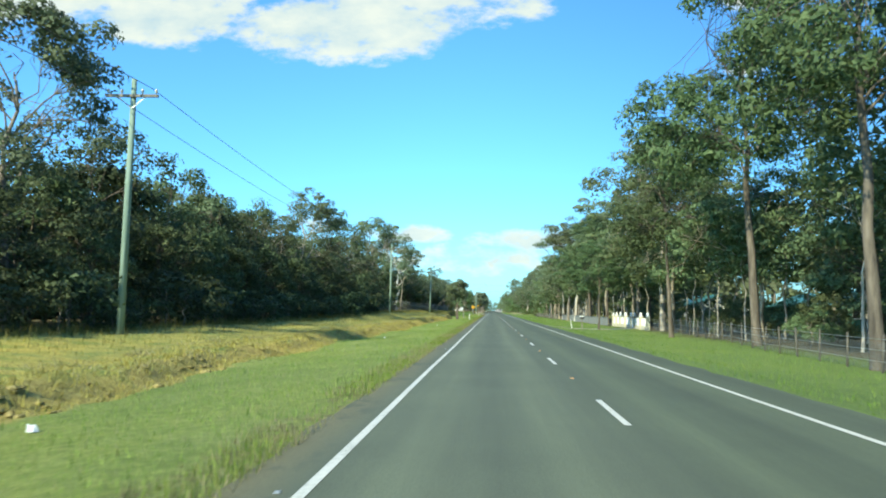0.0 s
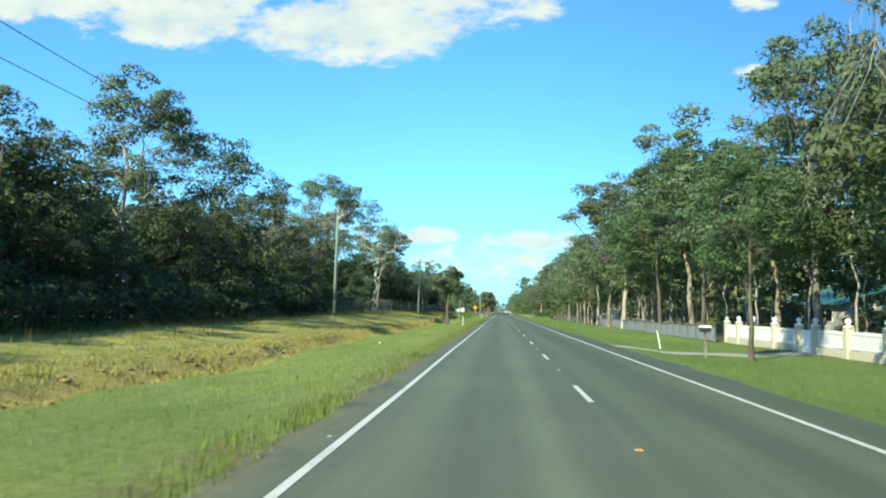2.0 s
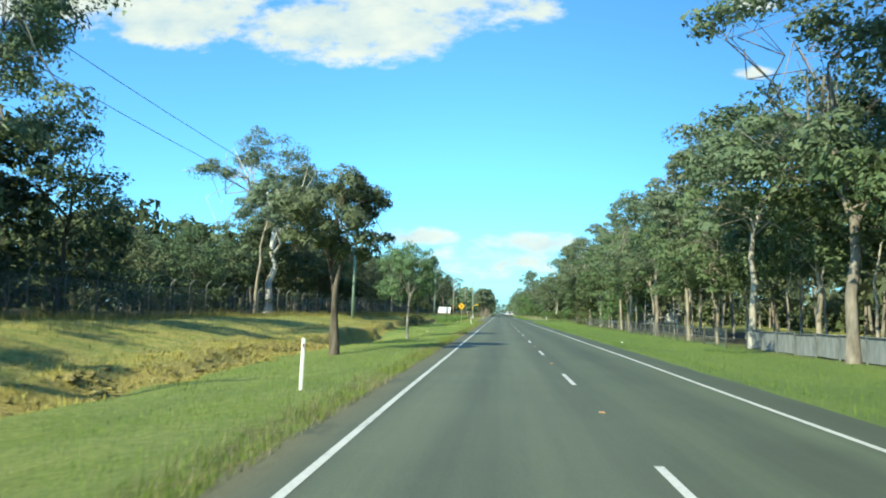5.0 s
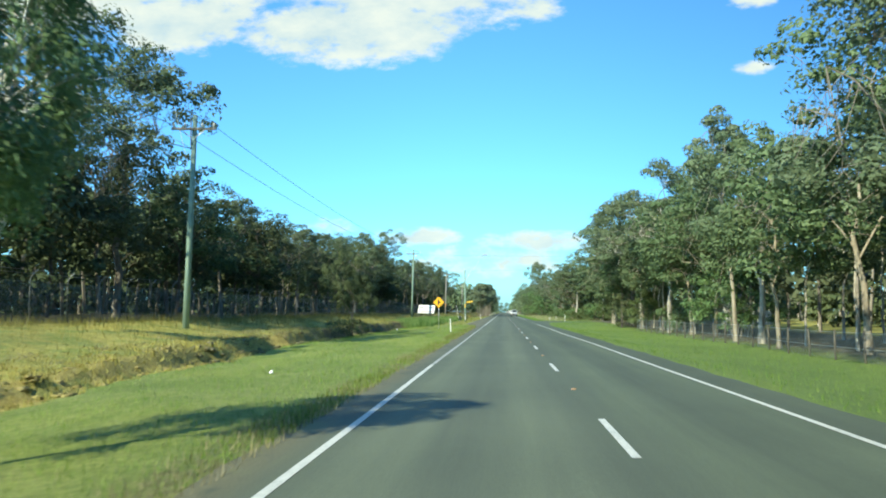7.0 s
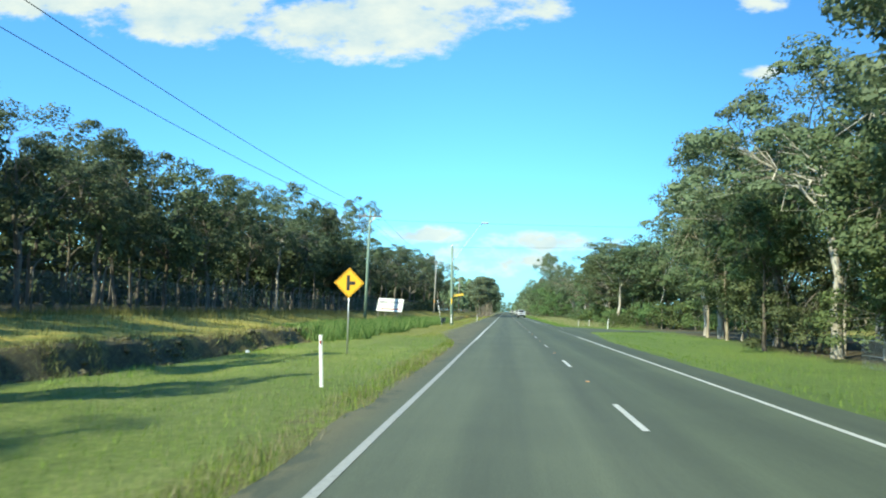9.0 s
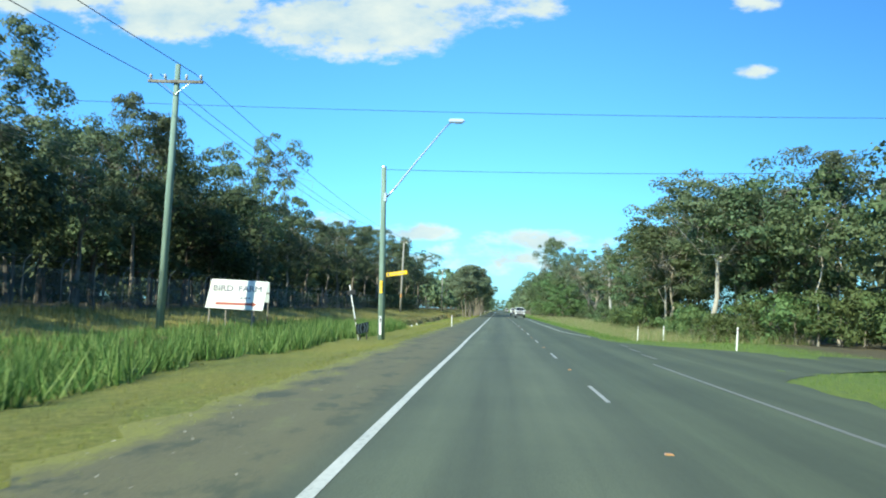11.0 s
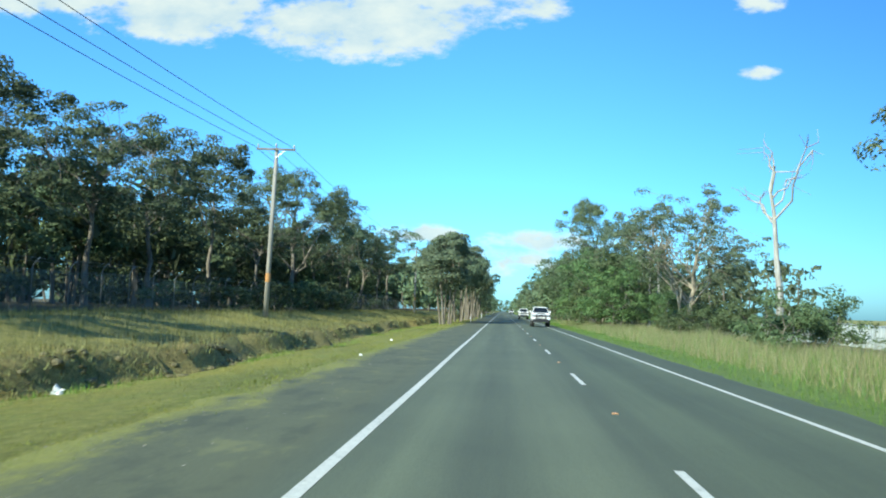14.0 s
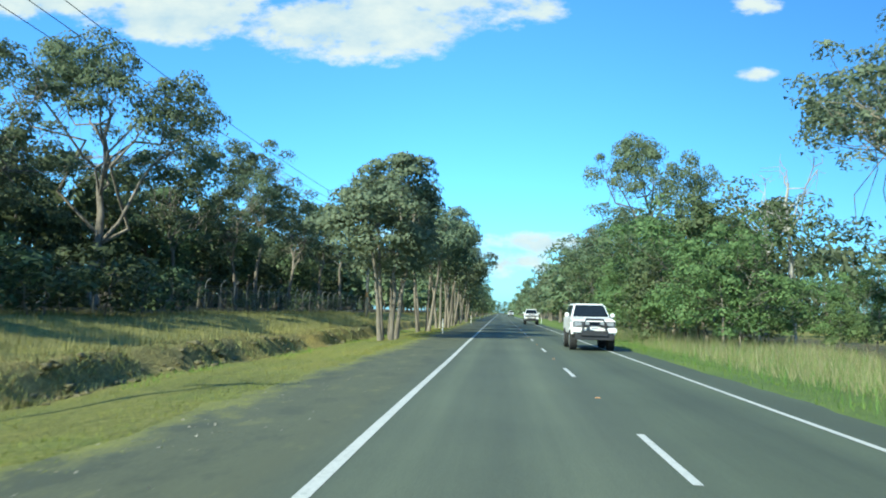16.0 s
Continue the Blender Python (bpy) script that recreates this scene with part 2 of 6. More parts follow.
def asphalt_material():
    m, n, l, p = material("asphalt", 0.82)
    gp = n.new("ShaderNodeNewGeometry")
    xyz = n.new("ShaderNodeSeparateXYZ")
    l.new(gp.outputs["Position"], xyz.inputs[0])
    grain = noise_node(n, l, 55.0, 3, 0.7, space=True)
    streak = noise_node(n, l, 1.0, 5, 0.6, stretch=(2.2, 0.06, 1), space=True)
    patch = noise_node(n, l, 0.25, 4, 0.6, space=True)
    base = ramp(n, l, grain, [(0.25, (0.056, 0.067, 0.043)), (0.75, (0.130, 0.155, 0.099))])
    # tyre-polished wheel paths, paler where the wheels run
    w = n.new("ShaderNodeMath")
    w.operation = "PINGPONG"
    l.new(mathn(n, l, "ADD", xyz.outputs[0], 1.95), w.inputs[0])
    w.inputs[1].default_value = 0.88
    path = ramp(n, l, w.outputs[0], [(0.25, (0.86, 0.86, 0.87)), (0.8, (1.12, 1.11, 1.08))])
    col = mixed(n, l, 1.0, base, path, "MULTIPLY")
    col = mixed(n, l, 1.0, col, ramp(n, l, streak, [(0.3, (0.84, 0.84, 0.85)), (0.7, (1.14, 1.13, 1.1))]), "MULTIPLY")
    col = mixed(n, l, 1.0, col, ramp(n, l, patch, [(0.35, (0.9, 0.9, 0.9)), (0.65, (1.08, 1.07, 1.05))]), "MULTIPLY")
    lane = n.new("ShaderNodeMapRange")
    lane.inputs["From Min"].default_value, lane.inputs["From Max"].default_value = 1.2, 2.4
    l.new(mathn(n, l, "ADD", xyz.outputs[0], mathn(n, l, "MULTIPLY", mathn(n, l, "SUBTRACT", patch, 0.5), 1.2)), lane.inputs["Value"])
    col = mixed(n, l, lane.outputs[0], col, mixed(n, l, 1.0, col, (0.80, 0.83, 0.80), "MULTIPLY"))
    # the unsealed-looking shoulder carries brown grit
    sh = n.new("ShaderNodeMapRange")
    sh.inputs["From Min"].default_value, sh.inputs["From Max"].default_value = -1.75, -2.3
    l.new(xyz.outputs[0], sh.inputs["Value"])
    grit = ramp(n, l, grain, [(0.3, (0.052, 0.056, 0.029)), (0.7, (0.122, 0.127, 0.066))])
    # bare brown dirt about the turn-off
    dirt = n.new("ShaderNodeMapRange")
    dirt.inputs["From Min"].default_value, dirt.inputs["From Max"].default_value = 318, 292
    l.new(xyz.outputs[1], dirt.inputs["Value"])
    grit = mixed(n, l, mathn(n, l, "MULTIPLY", dirt.outputs[0], 0.8), grit, ramp(n, l, grain, [(0.3, (0.090, 0.076, 0.036)), (0.7, (0.195, 0.168, 0.084))]))
    blot = noise_node(n, l, 1.1, 6, 0.7, stretch=(1, 0.45, 1), space=True)
    grit = mixed(n, l, ramp(n, l, blot, [(0.52, (0, 0, 0)), (0.60, (0.9, 0.9, 0.9))]), grit, (0.052, 0.057, 0.032))
    grit = mixed(n, l, ramp(n, l, blot, [(0.34, (0.8, 0.8, 0.8)), (0.44, (0, 0, 0))]), grit, (0.17, 0.17, 0.065))
    col = mixed(n, l, mathn(n, l, "MULTIPLY", sh.outputs[0], 0.75), col, grit)
    # a film of weeds and moss creeps in from the outer edge
    film = n.new("ShaderNodeMapRange")
    film.interpolation_type = "SMOOTHSTEP"
    film.inputs["From Min"].default_value, film.inputs["From Max"].default_value = -3.75, -4.75
    l.new(mathn(n, l, "ADD", xyz.outputs[0], mathn(n, l, "MULTIPLY", mathn(n, l, "SUBTRACT", blot, 0.5), 3.2)), film.inputs["Value"])
    weeds = ramp(n, l, grain, [(0.3, (0.115, 0.12, 0.018)), (0.7, (0.30, 0.29, 0.06))])
    col = mixed(n, l, mathn(n, l, "MULTIPLY", film.outputs[0], 0.85), col, weeds)
    l.new(col, p.inputs["Base Color"])
    bump(n, l, p, grain, 0.35, 0.006)
    return m


def paint_material(name="road_paint", fade=1.0):
    m, n, l, p = material(name, 0.6)
    wear = noise_node(n, l, 14.0, 6, 0.7, space=True)
    broad = noise_node(n, l, 0.5, 3, 0.6, space=True)
    v = mathn(n, l, "ADD", mathn(n, l, "MULTIPLY", wear, 0.7), mathn(n, l, "MULTIPLY", broad, 0.3))
    l.new(ramp(n, l, v, [(0.33, (0.22 * fade, 0.23 * fade, 0.19 * fade)), (0.47, (0.50 * fade, 0.50 * fade, 0.44 * fade)), (0.7, (0.63 * fade, 0.62 * fade, 0.55 * fade))]), p.inputs["Base Color"])
    bump(n, l, p, wear, 0.2, 0.004)
    return m


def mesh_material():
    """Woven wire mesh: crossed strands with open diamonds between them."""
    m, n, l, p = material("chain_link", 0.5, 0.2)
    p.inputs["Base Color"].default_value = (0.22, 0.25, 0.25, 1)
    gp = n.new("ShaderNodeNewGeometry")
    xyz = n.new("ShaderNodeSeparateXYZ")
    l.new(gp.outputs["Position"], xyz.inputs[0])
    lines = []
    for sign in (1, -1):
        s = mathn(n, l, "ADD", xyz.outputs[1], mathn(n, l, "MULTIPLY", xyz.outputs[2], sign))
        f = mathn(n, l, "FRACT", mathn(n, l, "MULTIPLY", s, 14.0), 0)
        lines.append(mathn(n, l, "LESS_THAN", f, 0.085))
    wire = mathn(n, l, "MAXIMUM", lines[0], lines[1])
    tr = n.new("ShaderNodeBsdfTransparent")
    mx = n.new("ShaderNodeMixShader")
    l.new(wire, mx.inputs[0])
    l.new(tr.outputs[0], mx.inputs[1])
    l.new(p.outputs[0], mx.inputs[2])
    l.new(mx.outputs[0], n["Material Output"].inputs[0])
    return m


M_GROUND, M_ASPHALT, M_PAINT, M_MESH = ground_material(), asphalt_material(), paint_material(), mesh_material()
M_PAINT_WORN, M_PAINT_HALF = paint_material("worn_road_paint", 0.36), paint_material("scuffed_road_paint", 0.66)
M_BARK_PALE = surface("pale_gum_bark", (0.20, 0.17, 0.13), (0.54, 0.49, 0.41), 3.0, 0.85, 0, 0.5, 0.02, (1, 1, 0.25))
M_BARK_TAN = surface("tan_gum_bark", (0.16, 0.13, 0.09), (0.42, 0.36, 0.27), 4.0, 0.88, 0, 0.6, 0.02, (1, 1, 0.25))
M_BARK_WHITE = surface("white_gum_bark", (0.36, 0.33, 0.27), (0.72, 0.68, 0.60), 2.0, 0.8, 0, 0.3, 0.02, (1, 1, 0.3))
M_BARK_GREY = surface("grey_bark", (0.10, 0.085, 0.065), (0.30, 0.26, 0.21), 5.0, 0.9, 0, 0.8, 0.03, (1, 1, 0.2))
M_BARK_MID = surface("brown_grey_bark", (0.07, 0.06, 0.045), (0.21, 0.185, 0.145), 5.0, 0.9, 0, 0.9, 0.03, (1, 1, 0.15))
M_BARK_DARK = surface("dark_furrowed_bark", (0.045, 0.036, 0.028), (0.17, 0.14, 0.105), 6.0, 0.92, 0, 1.0, 0.04, (1, 1, 0.15))
M_BARK_DEAD = surface("weathered_dead_wood", (0.22, 0.20, 0.17), (0.50, 0.47, 0.42), 5.0, 0.85, 0, 0.5, 0.02, (1, 1, 0.2))
M_LEAF_GUM = leaf_material("gum_leaves", (0.108, 0.138, 0.072), (0.146, 0.179, 0.094), (0.206, 0.236, 0.130), 0.32)
# gum leaves again, a little darker: the forest's shaded side put into the colour
M_LEAF_SHADED = leaf_material("shaded_gum_leaves", (0.094, 0.120, 0.066), (0.130, 0.160, 0.087), (0.188, 0.216, 0.122), 0.32)
M_LEAF_DARK = leaf_material("dense_dark_leaves", (0.055, 0.074, 0.036), (0.085, 0.112, 0.052), (0.142, 0.174, 0.084), 0.28)
M_LEAF_PINE = leaf_material("fresh_green_leaves", (0.088, 0.122, 0.046), (0.124, 0.166, 0.061), (0.184, 0.228, 0.086), 0.32)
M_LEAF_NEEDLE = leaf_material("dark_needle_foliage", (0.062, 0.096, 0.042), (0.092, 0.134, 0.056), (0.142, 0.186, 0.080), 0.3)
M_LEAF_OLIVE = leaf_material("olive_leaves", (0.088, 0.118, 0.050), (0.122, 0.156, 0.070), (0.178, 0.208, 0.100), 0.32)
M_LEAF_GREY = leaf_material("grey_green_leaves", (0.118, 0.148, 0.086), (0.158, 0.19, 0.113), (0.222, 0.25, 0.152), 0.32)
M_GRASS = leaf_material("verge_grass", (0.078, 0.120, 0.014), (0.165, 0.232, 0.032), (0.35, 0.38, 0.10), 0.35)
M_GRASS_DRY = leaf_material("yellowing_grass", (0.106, 0.112, 0.017), (0.212, 0.216, 0.035), (0.386, 0.359, 0.097), 0.35)
M_LUSH = leaf_material("lush_grass", (0.066, 0.119, 0.018), (0.132, 0.207, 0.035), (0.246, 0.308, 0.075), 0.3)
M_STRAW = leaf_material("dry_straw_grass", (0.18, 0.162, 0.041), (0.297, 0.275, 0.079), (0.45, 0.405, 0.153), 0.35)
M_LEAF_VERGE = leaf_material("weeping_leaves", (0.105, 0.147, 0.068), (0.140, 0.192, 0.090), (0.205, 0.260, 0.128), 0.32)
M_LEAF_OAK = leaf_material("she_oak_foliage", (0.092, 0.124, 0.054), (0.128, 0.166, 0.073), (0.188, 0.226, 0.104), 0.32)
M_DRY = leaf_material("dry_brown_grass", (0.14, 0.10, 0.028), (0.30, 0.225, 0.062), (0.48, 0.39, 0.13), 0.25)
M_FADED = leaf_material("faded_bank_grass", (0.105, 0.098, 0.036), (0.225, 0.205, 0.08), (0.40, 0.35, 0.16), 0.3)
M_BEIGE = leaf_material("faded_seed_heads", (0.16, 0.15, 0.07), (0.32, 0.29, 0.15), (0.50, 0.44, 0.26), 0.35)
M_REED = leaf_material("green_reeds", (0.055, 0.125, 0.030), (0.15, 0.30, 0.078), (0.42, 0.56, 0.20), 0.4)
M_THATCH = surface("dry_thatch", (0.16, 0.12, 0.042), (0.52, 0.43, 0.16), 14.0, 0.95, 0, 1.0, 0.08, (1, 1, 1))
M_CLOD = surface("weathered_clods", (0.075, 0.066, 0.034), (0.27, 0.235, 0.12), 12.0, 0.95, 0, 1.0, 0.08)
M_POLE = surface("treated_pole_timber", (0.115, 0.175, 0.135), (0.28, 0.38, 0.31), 4.0, 0.8, 0, 0.5, 0.01, (3, 3, 0.12))
M_POLEGREY = surface("bleached_pole_timber", (0.19, 0.175, 0.15), (0.46, 0.43, 0.38), 4.0, 0.85, 0, 0.6, 0.01, (3, 3, 0.12))
M_GREYWOOD = surface("weathered_grey_timber", (0.10, 0.09, 0.07), (0.28, 0.255, 0.21), 6.0, 0.85, 0, 0.6, 0.01, (2, 2, 0.2))
M_OLDWOOD = surface("dark_old_timber", (0.05, 0.046, 0.038), (0.15, 0.135, 0.11), 6.0, 0.88, 0, 0.6, 0.01, (2, 2, 0.2))
M_GALV = plain("galvanised_steel", (0.52, 0.54, 0.55), 0.42, 0.7)
M_FENCEPOST = plain("dull_fence_steel", (0.21, 0.22, 0.22), 0.55, 0.3)
M_CABLE = plain("black_cable", (0.035, 0.037, 0.04), 0.6)
M_WHITE = plain("white_paint", (0.80, 0.80, 0.78), 0.5, 0, 0.06)
M_CREAM = plain("cream_render", (0.50, 0.46, 0.33), 0.8)
M_YELLOW = plain("sign_yellow", (0.82, 0.42, 0.02), 0.4, 0, 0.05)
M_TAGYELLOW = plain("bright_sign_yellow", (0.92, 0.58, 0.015), 0.4, 0, 0.05)
M_CHEVRON = plain("dull_pale_grey", (0.40, 0.42, 0.44), 0.5)
M_BLACK = plain("sign_black", (0.02, 0.02, 0.02), 0.45)
M_RED = plain("red_reflector", (0.30, 0.025, 0.02), 0.3)
M_ORANGE = plain("amber_reflector", (0.50, 0.26, 0.10), 0.4)
M_SIGNRED = plain("faded_red_paint", (0.42, 0.10, 0.07), 0.6)
M_SIGNTEXT = plain("faded_grey_lettering", (0.22, 0.22, 0.25), 0.6)
M_PORCELAIN = plain("insulator_porcelain", (0.55, 0.53, 0.50), 0.25)
M_FENCEGREY = surface("grey_paling", (0.085, 0.095, 0.095), (0.20, 0.215, 0.21), 5.0, 0.75, 0, 0.4, 0.006, (2, 2, 0.3))
M_SHEET = surface("pale_steel_sheet", (0.42, 0.46, 0.44), (0.60, 0.63, 0.61), 2.0, 0.5, 0.2, 0.1, 0.004)
M_ROOFGREEN = plain("green_steel_roof", (0.045, 0.16, 0.13), 0.45, 0.2)
M_HOUSE = plain("house_wall_paint", (0.46, 0.45, 0.40), 0.8)
M_SHADE = plain("green_shade_cloth", (0.03, 0.11, 0.085), 0.9, 0, 0.25)
M_CONCRETE = surface("concrete", (0.22, 0.20, 0.17), (0.38, 0.36, 0.31), 9.0, 0.85)
M_GLASS, _n, _l, _p = material("dark_glass", 0.06)
_p.inputs["Base Color"].default_value = (0.012, 0.016, 0.018, 1)
M_CARWHITE = plain("white_car_paint", (0.80, 0.80, 0.79), 0.22, 0, 0.02)
M_TYRE = plain("tyre_rubber", (0.022, 0.022, 0.022), 0.85)
M_TRIMBLACK = plain("black_trim", (0.03, 0.03, 0.032), 0.5)
M_RIM = plain("alloy_rim", (0.55, 0.55, 0.55), 0.3, 0.8)
M_LAMP, _n, _l, _p = material("lamp_lens", 0.1)
_p.inputs["Base Color"].default_value = (0.28, 0.30, 0.32, 1)


# ---- mesh helpers ----
class Shape:
    """Collects boxes, tubes and faces into one mesh."""

    def __init__(self):
        self.v, self.f, self.k = [], [], 0

    def add(self, verts, faces):
        self.v.extend(tuple(p) for p in verts)
        self.f.extend(tuple(i + self.k for i in q) for q in faces)
        self.k += len(verts)
        return self

    def box(self, c, s, m=None):
        vs = [Vector((c[0] + s[0] * a / 2, c[1] + s[1] * b / 2, c[2] + s[2] * d / 2)) for d in (-1, 1) for a, b in ((-1, -1), (1, -1), (1, 1), (-1, 1))]
        if m is not None:
            vs = [m @ p for p in vs]
        return self.add(vs, [(3, 2, 1, 0), (4, 5, 6, 7), (0, 1, 5, 4), (1, 2, 6, 5), (2, 3, 7, 6), (3, 0, 4, 7)])

    def tube(self, pts, radii, sides=6, caps=True):
        pts = [Vector(p) for p in pts]
        if isinstance(radii, (int, float)):
            radii = [radii] * len(pts)
        vs, ref = [], None
        for i, p in enumerate(pts):
            d = (pts[min(i + 1, len(pts) - 1)] - pts[max(i - 1, 0)]).normalized()
            if ref is None:
                ref = Vector((1, 0, 0)) if abs(d.x) < 0.8 else Vector((0, 1, 0))
            a = (ref - d * ref.dot(d)).normalized()
            b = d.cross(a)
            ref = a
            for s in range(sides):
                t = 2 * math.pi * s / sides
                vs.append(p + (a * math.cos(t) + b * math.sin(t)) * radii[i])
        fs = [(i * sides + s, i * sides + (s + 1) % sides, (i + 1) * sides + (s + 1) % sides, (i + 1) * sides + s) for i in range(len(pts) - 1) for s in range(sides)]
        if caps:
            fs += [tuple(range(sides))[::-1], tuple((len(pts) - 1) * sides + s for s in range(sides))]
        return self.add(vs, fs)

    def prism(self, outline, axis, a, b):
        """An outline of 2D points pushed along an axis from a to b."""
        def at(p, w):
            q = [p[0], p[1]]
            q.insert(axis, w)
            return tuple(q)
        k = len(outline)
        return self.add([at(p, a) for p in outline] + [at(p, b) for p in outline],
                        [tuple(range(k))[::-1], tuple(range(k, 2 * k))] + [(i, (i + 1) % k, k + (i + 1) % k, k + i) for i in range(k)])

    def mesh(self, name, mat, smooth=False):
        me = bpy.data.meshes.new(name)
        me.from_pydata(self.v, [], self.f)
        if mat:
            me.materials.append(mat)
        if smooth:
            me.shade_smooth()
        me.update()
        return me


def part(name, shape, mat, parent=None, label="", smooth=False, bevel=0.0):
    me = shape if isinstance(shape, bpy.types.Mesh) else shape.mesh(name, mat, smooth)
    if not isinstance(shape, bpy.types.Mesh):
        b = bmesh.new()
        b.from_mesh(me)
        bmesh.ops.recalc_face_normals(b, faces=b.faces)
        if bevel:
            bmesh.ops.bevel(b, geom=list(b.edges), offset=bevel, segments=2, affect="EDGES", clamp_overlap=True)
        b.to_mesh(me)
        b.free()
        if smooth:
            me.shade_smooth()
    ob = new(name, me)
    ob.parent = parent
    if label:
        ob["label"] = label
    return ob


def thing(name, label, category, group="", m=None, kind=""):
    ob = new(name)
    ob.empty_display_size = 0.2
    if m is not None:
        ob.matrix_world = m
    return tagged(ob, label, category, group, kind)


def quad_mesh(name, verts, mat, soft=None):
    """verts: (n, k, 3) array of separate k-gons; soft: a rounded shading normal for each, as leaf sprays have."""
    n, k = verts.shape[:2]
    me = bpy.data.meshes.new(name)
    me.vertices.add(n * k)
    me.vertices.foreach_set("co", verts.reshape(-1).astype(np.float32))
    me.loops.add(n * k)
    me.loops.foreach_set("vertex_index", np.arange(n * k, dtype=np.int32))
    me.polygons.add(n)
    me.polygons.foreach_set("loop_start", np.arange(0, n * k, k, dtype=np.int32))
    me.materials.append(mat)
    me.update(calc_edges=True)
    if soft is not None:
        me.shade_smooth()
        me.normals_split_custom_set(np.repeat(soft, k, 0).tolist())
    return me


# ---- lie of the land ----
EDGE_L, CENTRE, EDGE_R = -1.74, 1.68, 4.42


def smooth(a, b, x):
    t = np.clip((x - a) / (b - a), 0, 1)
    return t * t * (3 - 2 * t)


def shoulder_l(y):
    return -2.42 - 2.15 * smooth(236, 262, np.asarray(y, float))


def ditch_x(y):
    """The foot of the cut bank on the far side of the ditch."""
    y = np.asarray(y, float)
    wob = 0.25 * np.sin(y * 0.11) + 0.16 * np.sin(y * 0.37 + 1) + 0.17 * np.sin(y * 1.3) * np.sin(0.23 * y) + 0.13 * np.sin(y * 2.7 + 2 * np.sin(y * 0.5))
    return -8.3 + wob - 2.4 * smooth(160, 195, y) + 1.2 * smooth(250, 335, y)


def ground_z(x, y):
    x, y = np.asarray(x, float), np.asarray(y, float)
    sl, dx = shoulder_l(y), ditch_x(y)
    foot = -0.32 + 0.04 * smooth(165, 200, y) - 0.30 * smooth(250, 330, y)
    brow = 0.10 + 0.23 * smooth(165, 200, y) - 0.12 * smooth(250, 330, y)
    pit = smooth(153, 158, y) * (1 - smooth(168, 174, y)) + 0.25 * smooth(216, 223, y) * (1 - smooth(238, 246, y))
    foot, brow = foot - 0.28 * pit, brow + 0.30 * pit
    t = np.clip((sl - x) / (sl - dx), 0, 1)
    z = -0.02 + (foot + 0.02) * t ** 1.5
    face = 1.15 - 0.6 * smooth(150, 200, y) + 0.22 * np.sin(y * 0.8) + 0.12 * np.sin(y * 2.9)
    face = face * (1 - 0.45 * pit) + 0.35 * smooth(255, 300, y)
    z = z + smooth(0.0, 1.0, (dx - x) / face) * (brow - foot)
    z = z + (0.95 - 0.52 * (1 - smooth(72, 128, y)) - brow) * smooth(1.5, 7.5, dx - x) + 0.25 * smooth(18, 30, -x)
    level = smooth(244, 256, y) * (1 - smooth(293, 300, y))
    zr = -0.02 - 0.30 * smooth(5.6, 8.2, x) * (1 - level) + 0.12 * (1 - level) * smooth(11, 16, x) + 0.4 * smooth(17, 40, x)
    out = np.where(x > 1.5, zr, np.where(x < sl, z, -0.03))
    rough = 0.035 * np.sin(x * 2.1 + 0.7 * y) * np.sin(y * 0.9 + 0.4 * x) + 0.05 * np.sin(0.33 * y + 0.8 * x)
    amt = np.where(x > 1.5, smooth(5.8, 8, x) * 0.5, smooth(0.3, 3, sl - x))
    lump = 0.055 * np.sin(1.7 * y + 3.1 * x) * np.sin(2.3 * x - 1.1 * y) * smooth(-0.3, 0.5, dx - x) * (1 - smooth(1.6, 3.5, dx - x))
    return out + rough * amt + lump


def gz(x, y):
    return float(ground_z(x, y))


xs = np.concatenate([[-900, -400, -160, -80], np.arange(-48, -18, 3.0), np.arange(-18, -12.5, 0.7), np.arange(-12.5, -7.4, 0.16), np.arange(-7.4, -2, 0.45),
                     [-1.9, 0, 2, 4, 5.3], np.arange(5.6, 13, 0.7), np.arange(13, 24, 1.6), np.arange(24, 48, 3.0), [60, 90, 180, 420, 900]])
ys = np.concatenate([[-300, -120, -60], np.arange(-10, 470, 0.9), np.arange(470, 700, 4.0), [760, 860, 1000, 1300, 1800, 2600]])
GX, GY = np.meshgrid(xs, ys)
GZ = ground_z(GX, GY)
W, H = len(xs), len(ys)
gv = np.stack([GX, GY, GZ], -1).reshape(-1, 3)
ii = (np.arange(H - 1)[:, None] * W + np.arange(W - 1)[None, :]).reshape(-1)
gf = np.stack([ii, ii + 1, ii + 1 + W, ii + W], -1)
gm = bpy.data.meshes.new("ground")
gm.from_pydata(gv.tolist(), [], gf.tolist())
gm.materials.append(M_GROUND)
gm.shade_smooth()
gm.attributes.new("past_bank", "FLOAT", "POINT").data.foreach_set("value", (GX - ditch_x(GY)).reshape(-1).astype(np.float32))
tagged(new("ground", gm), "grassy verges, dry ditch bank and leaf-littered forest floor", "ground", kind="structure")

# the road sheet, with the wide sealed shoulder past the junction and the mouth of the side road
road = Shape()
ry = np.concatenate([np.arange(-60, 232, 1.5), np.arange(232, 460, 0.8), np.arange(460, 2600, 6.0)])
rng = np.random.default_rng(5)
jl, jr = rng.normal(0, 0.05, len(ry)) * np.where(ry > 245, 2.6, 1), rng.normal(0, 0.05, len(ry))


def mouth(y):
    """How far the seal flares into the side road."""
    if y > 280:
        return 9.0 * max(0.0, (294.0 - y) / 14.0) ** 2.2
    if y < 276:
        return max(1.0 * float(smooth(246, 270, y)), 9.0 * max(0.0, (y - 265.0) / 11.0) ** 2.2)
    return 40.0


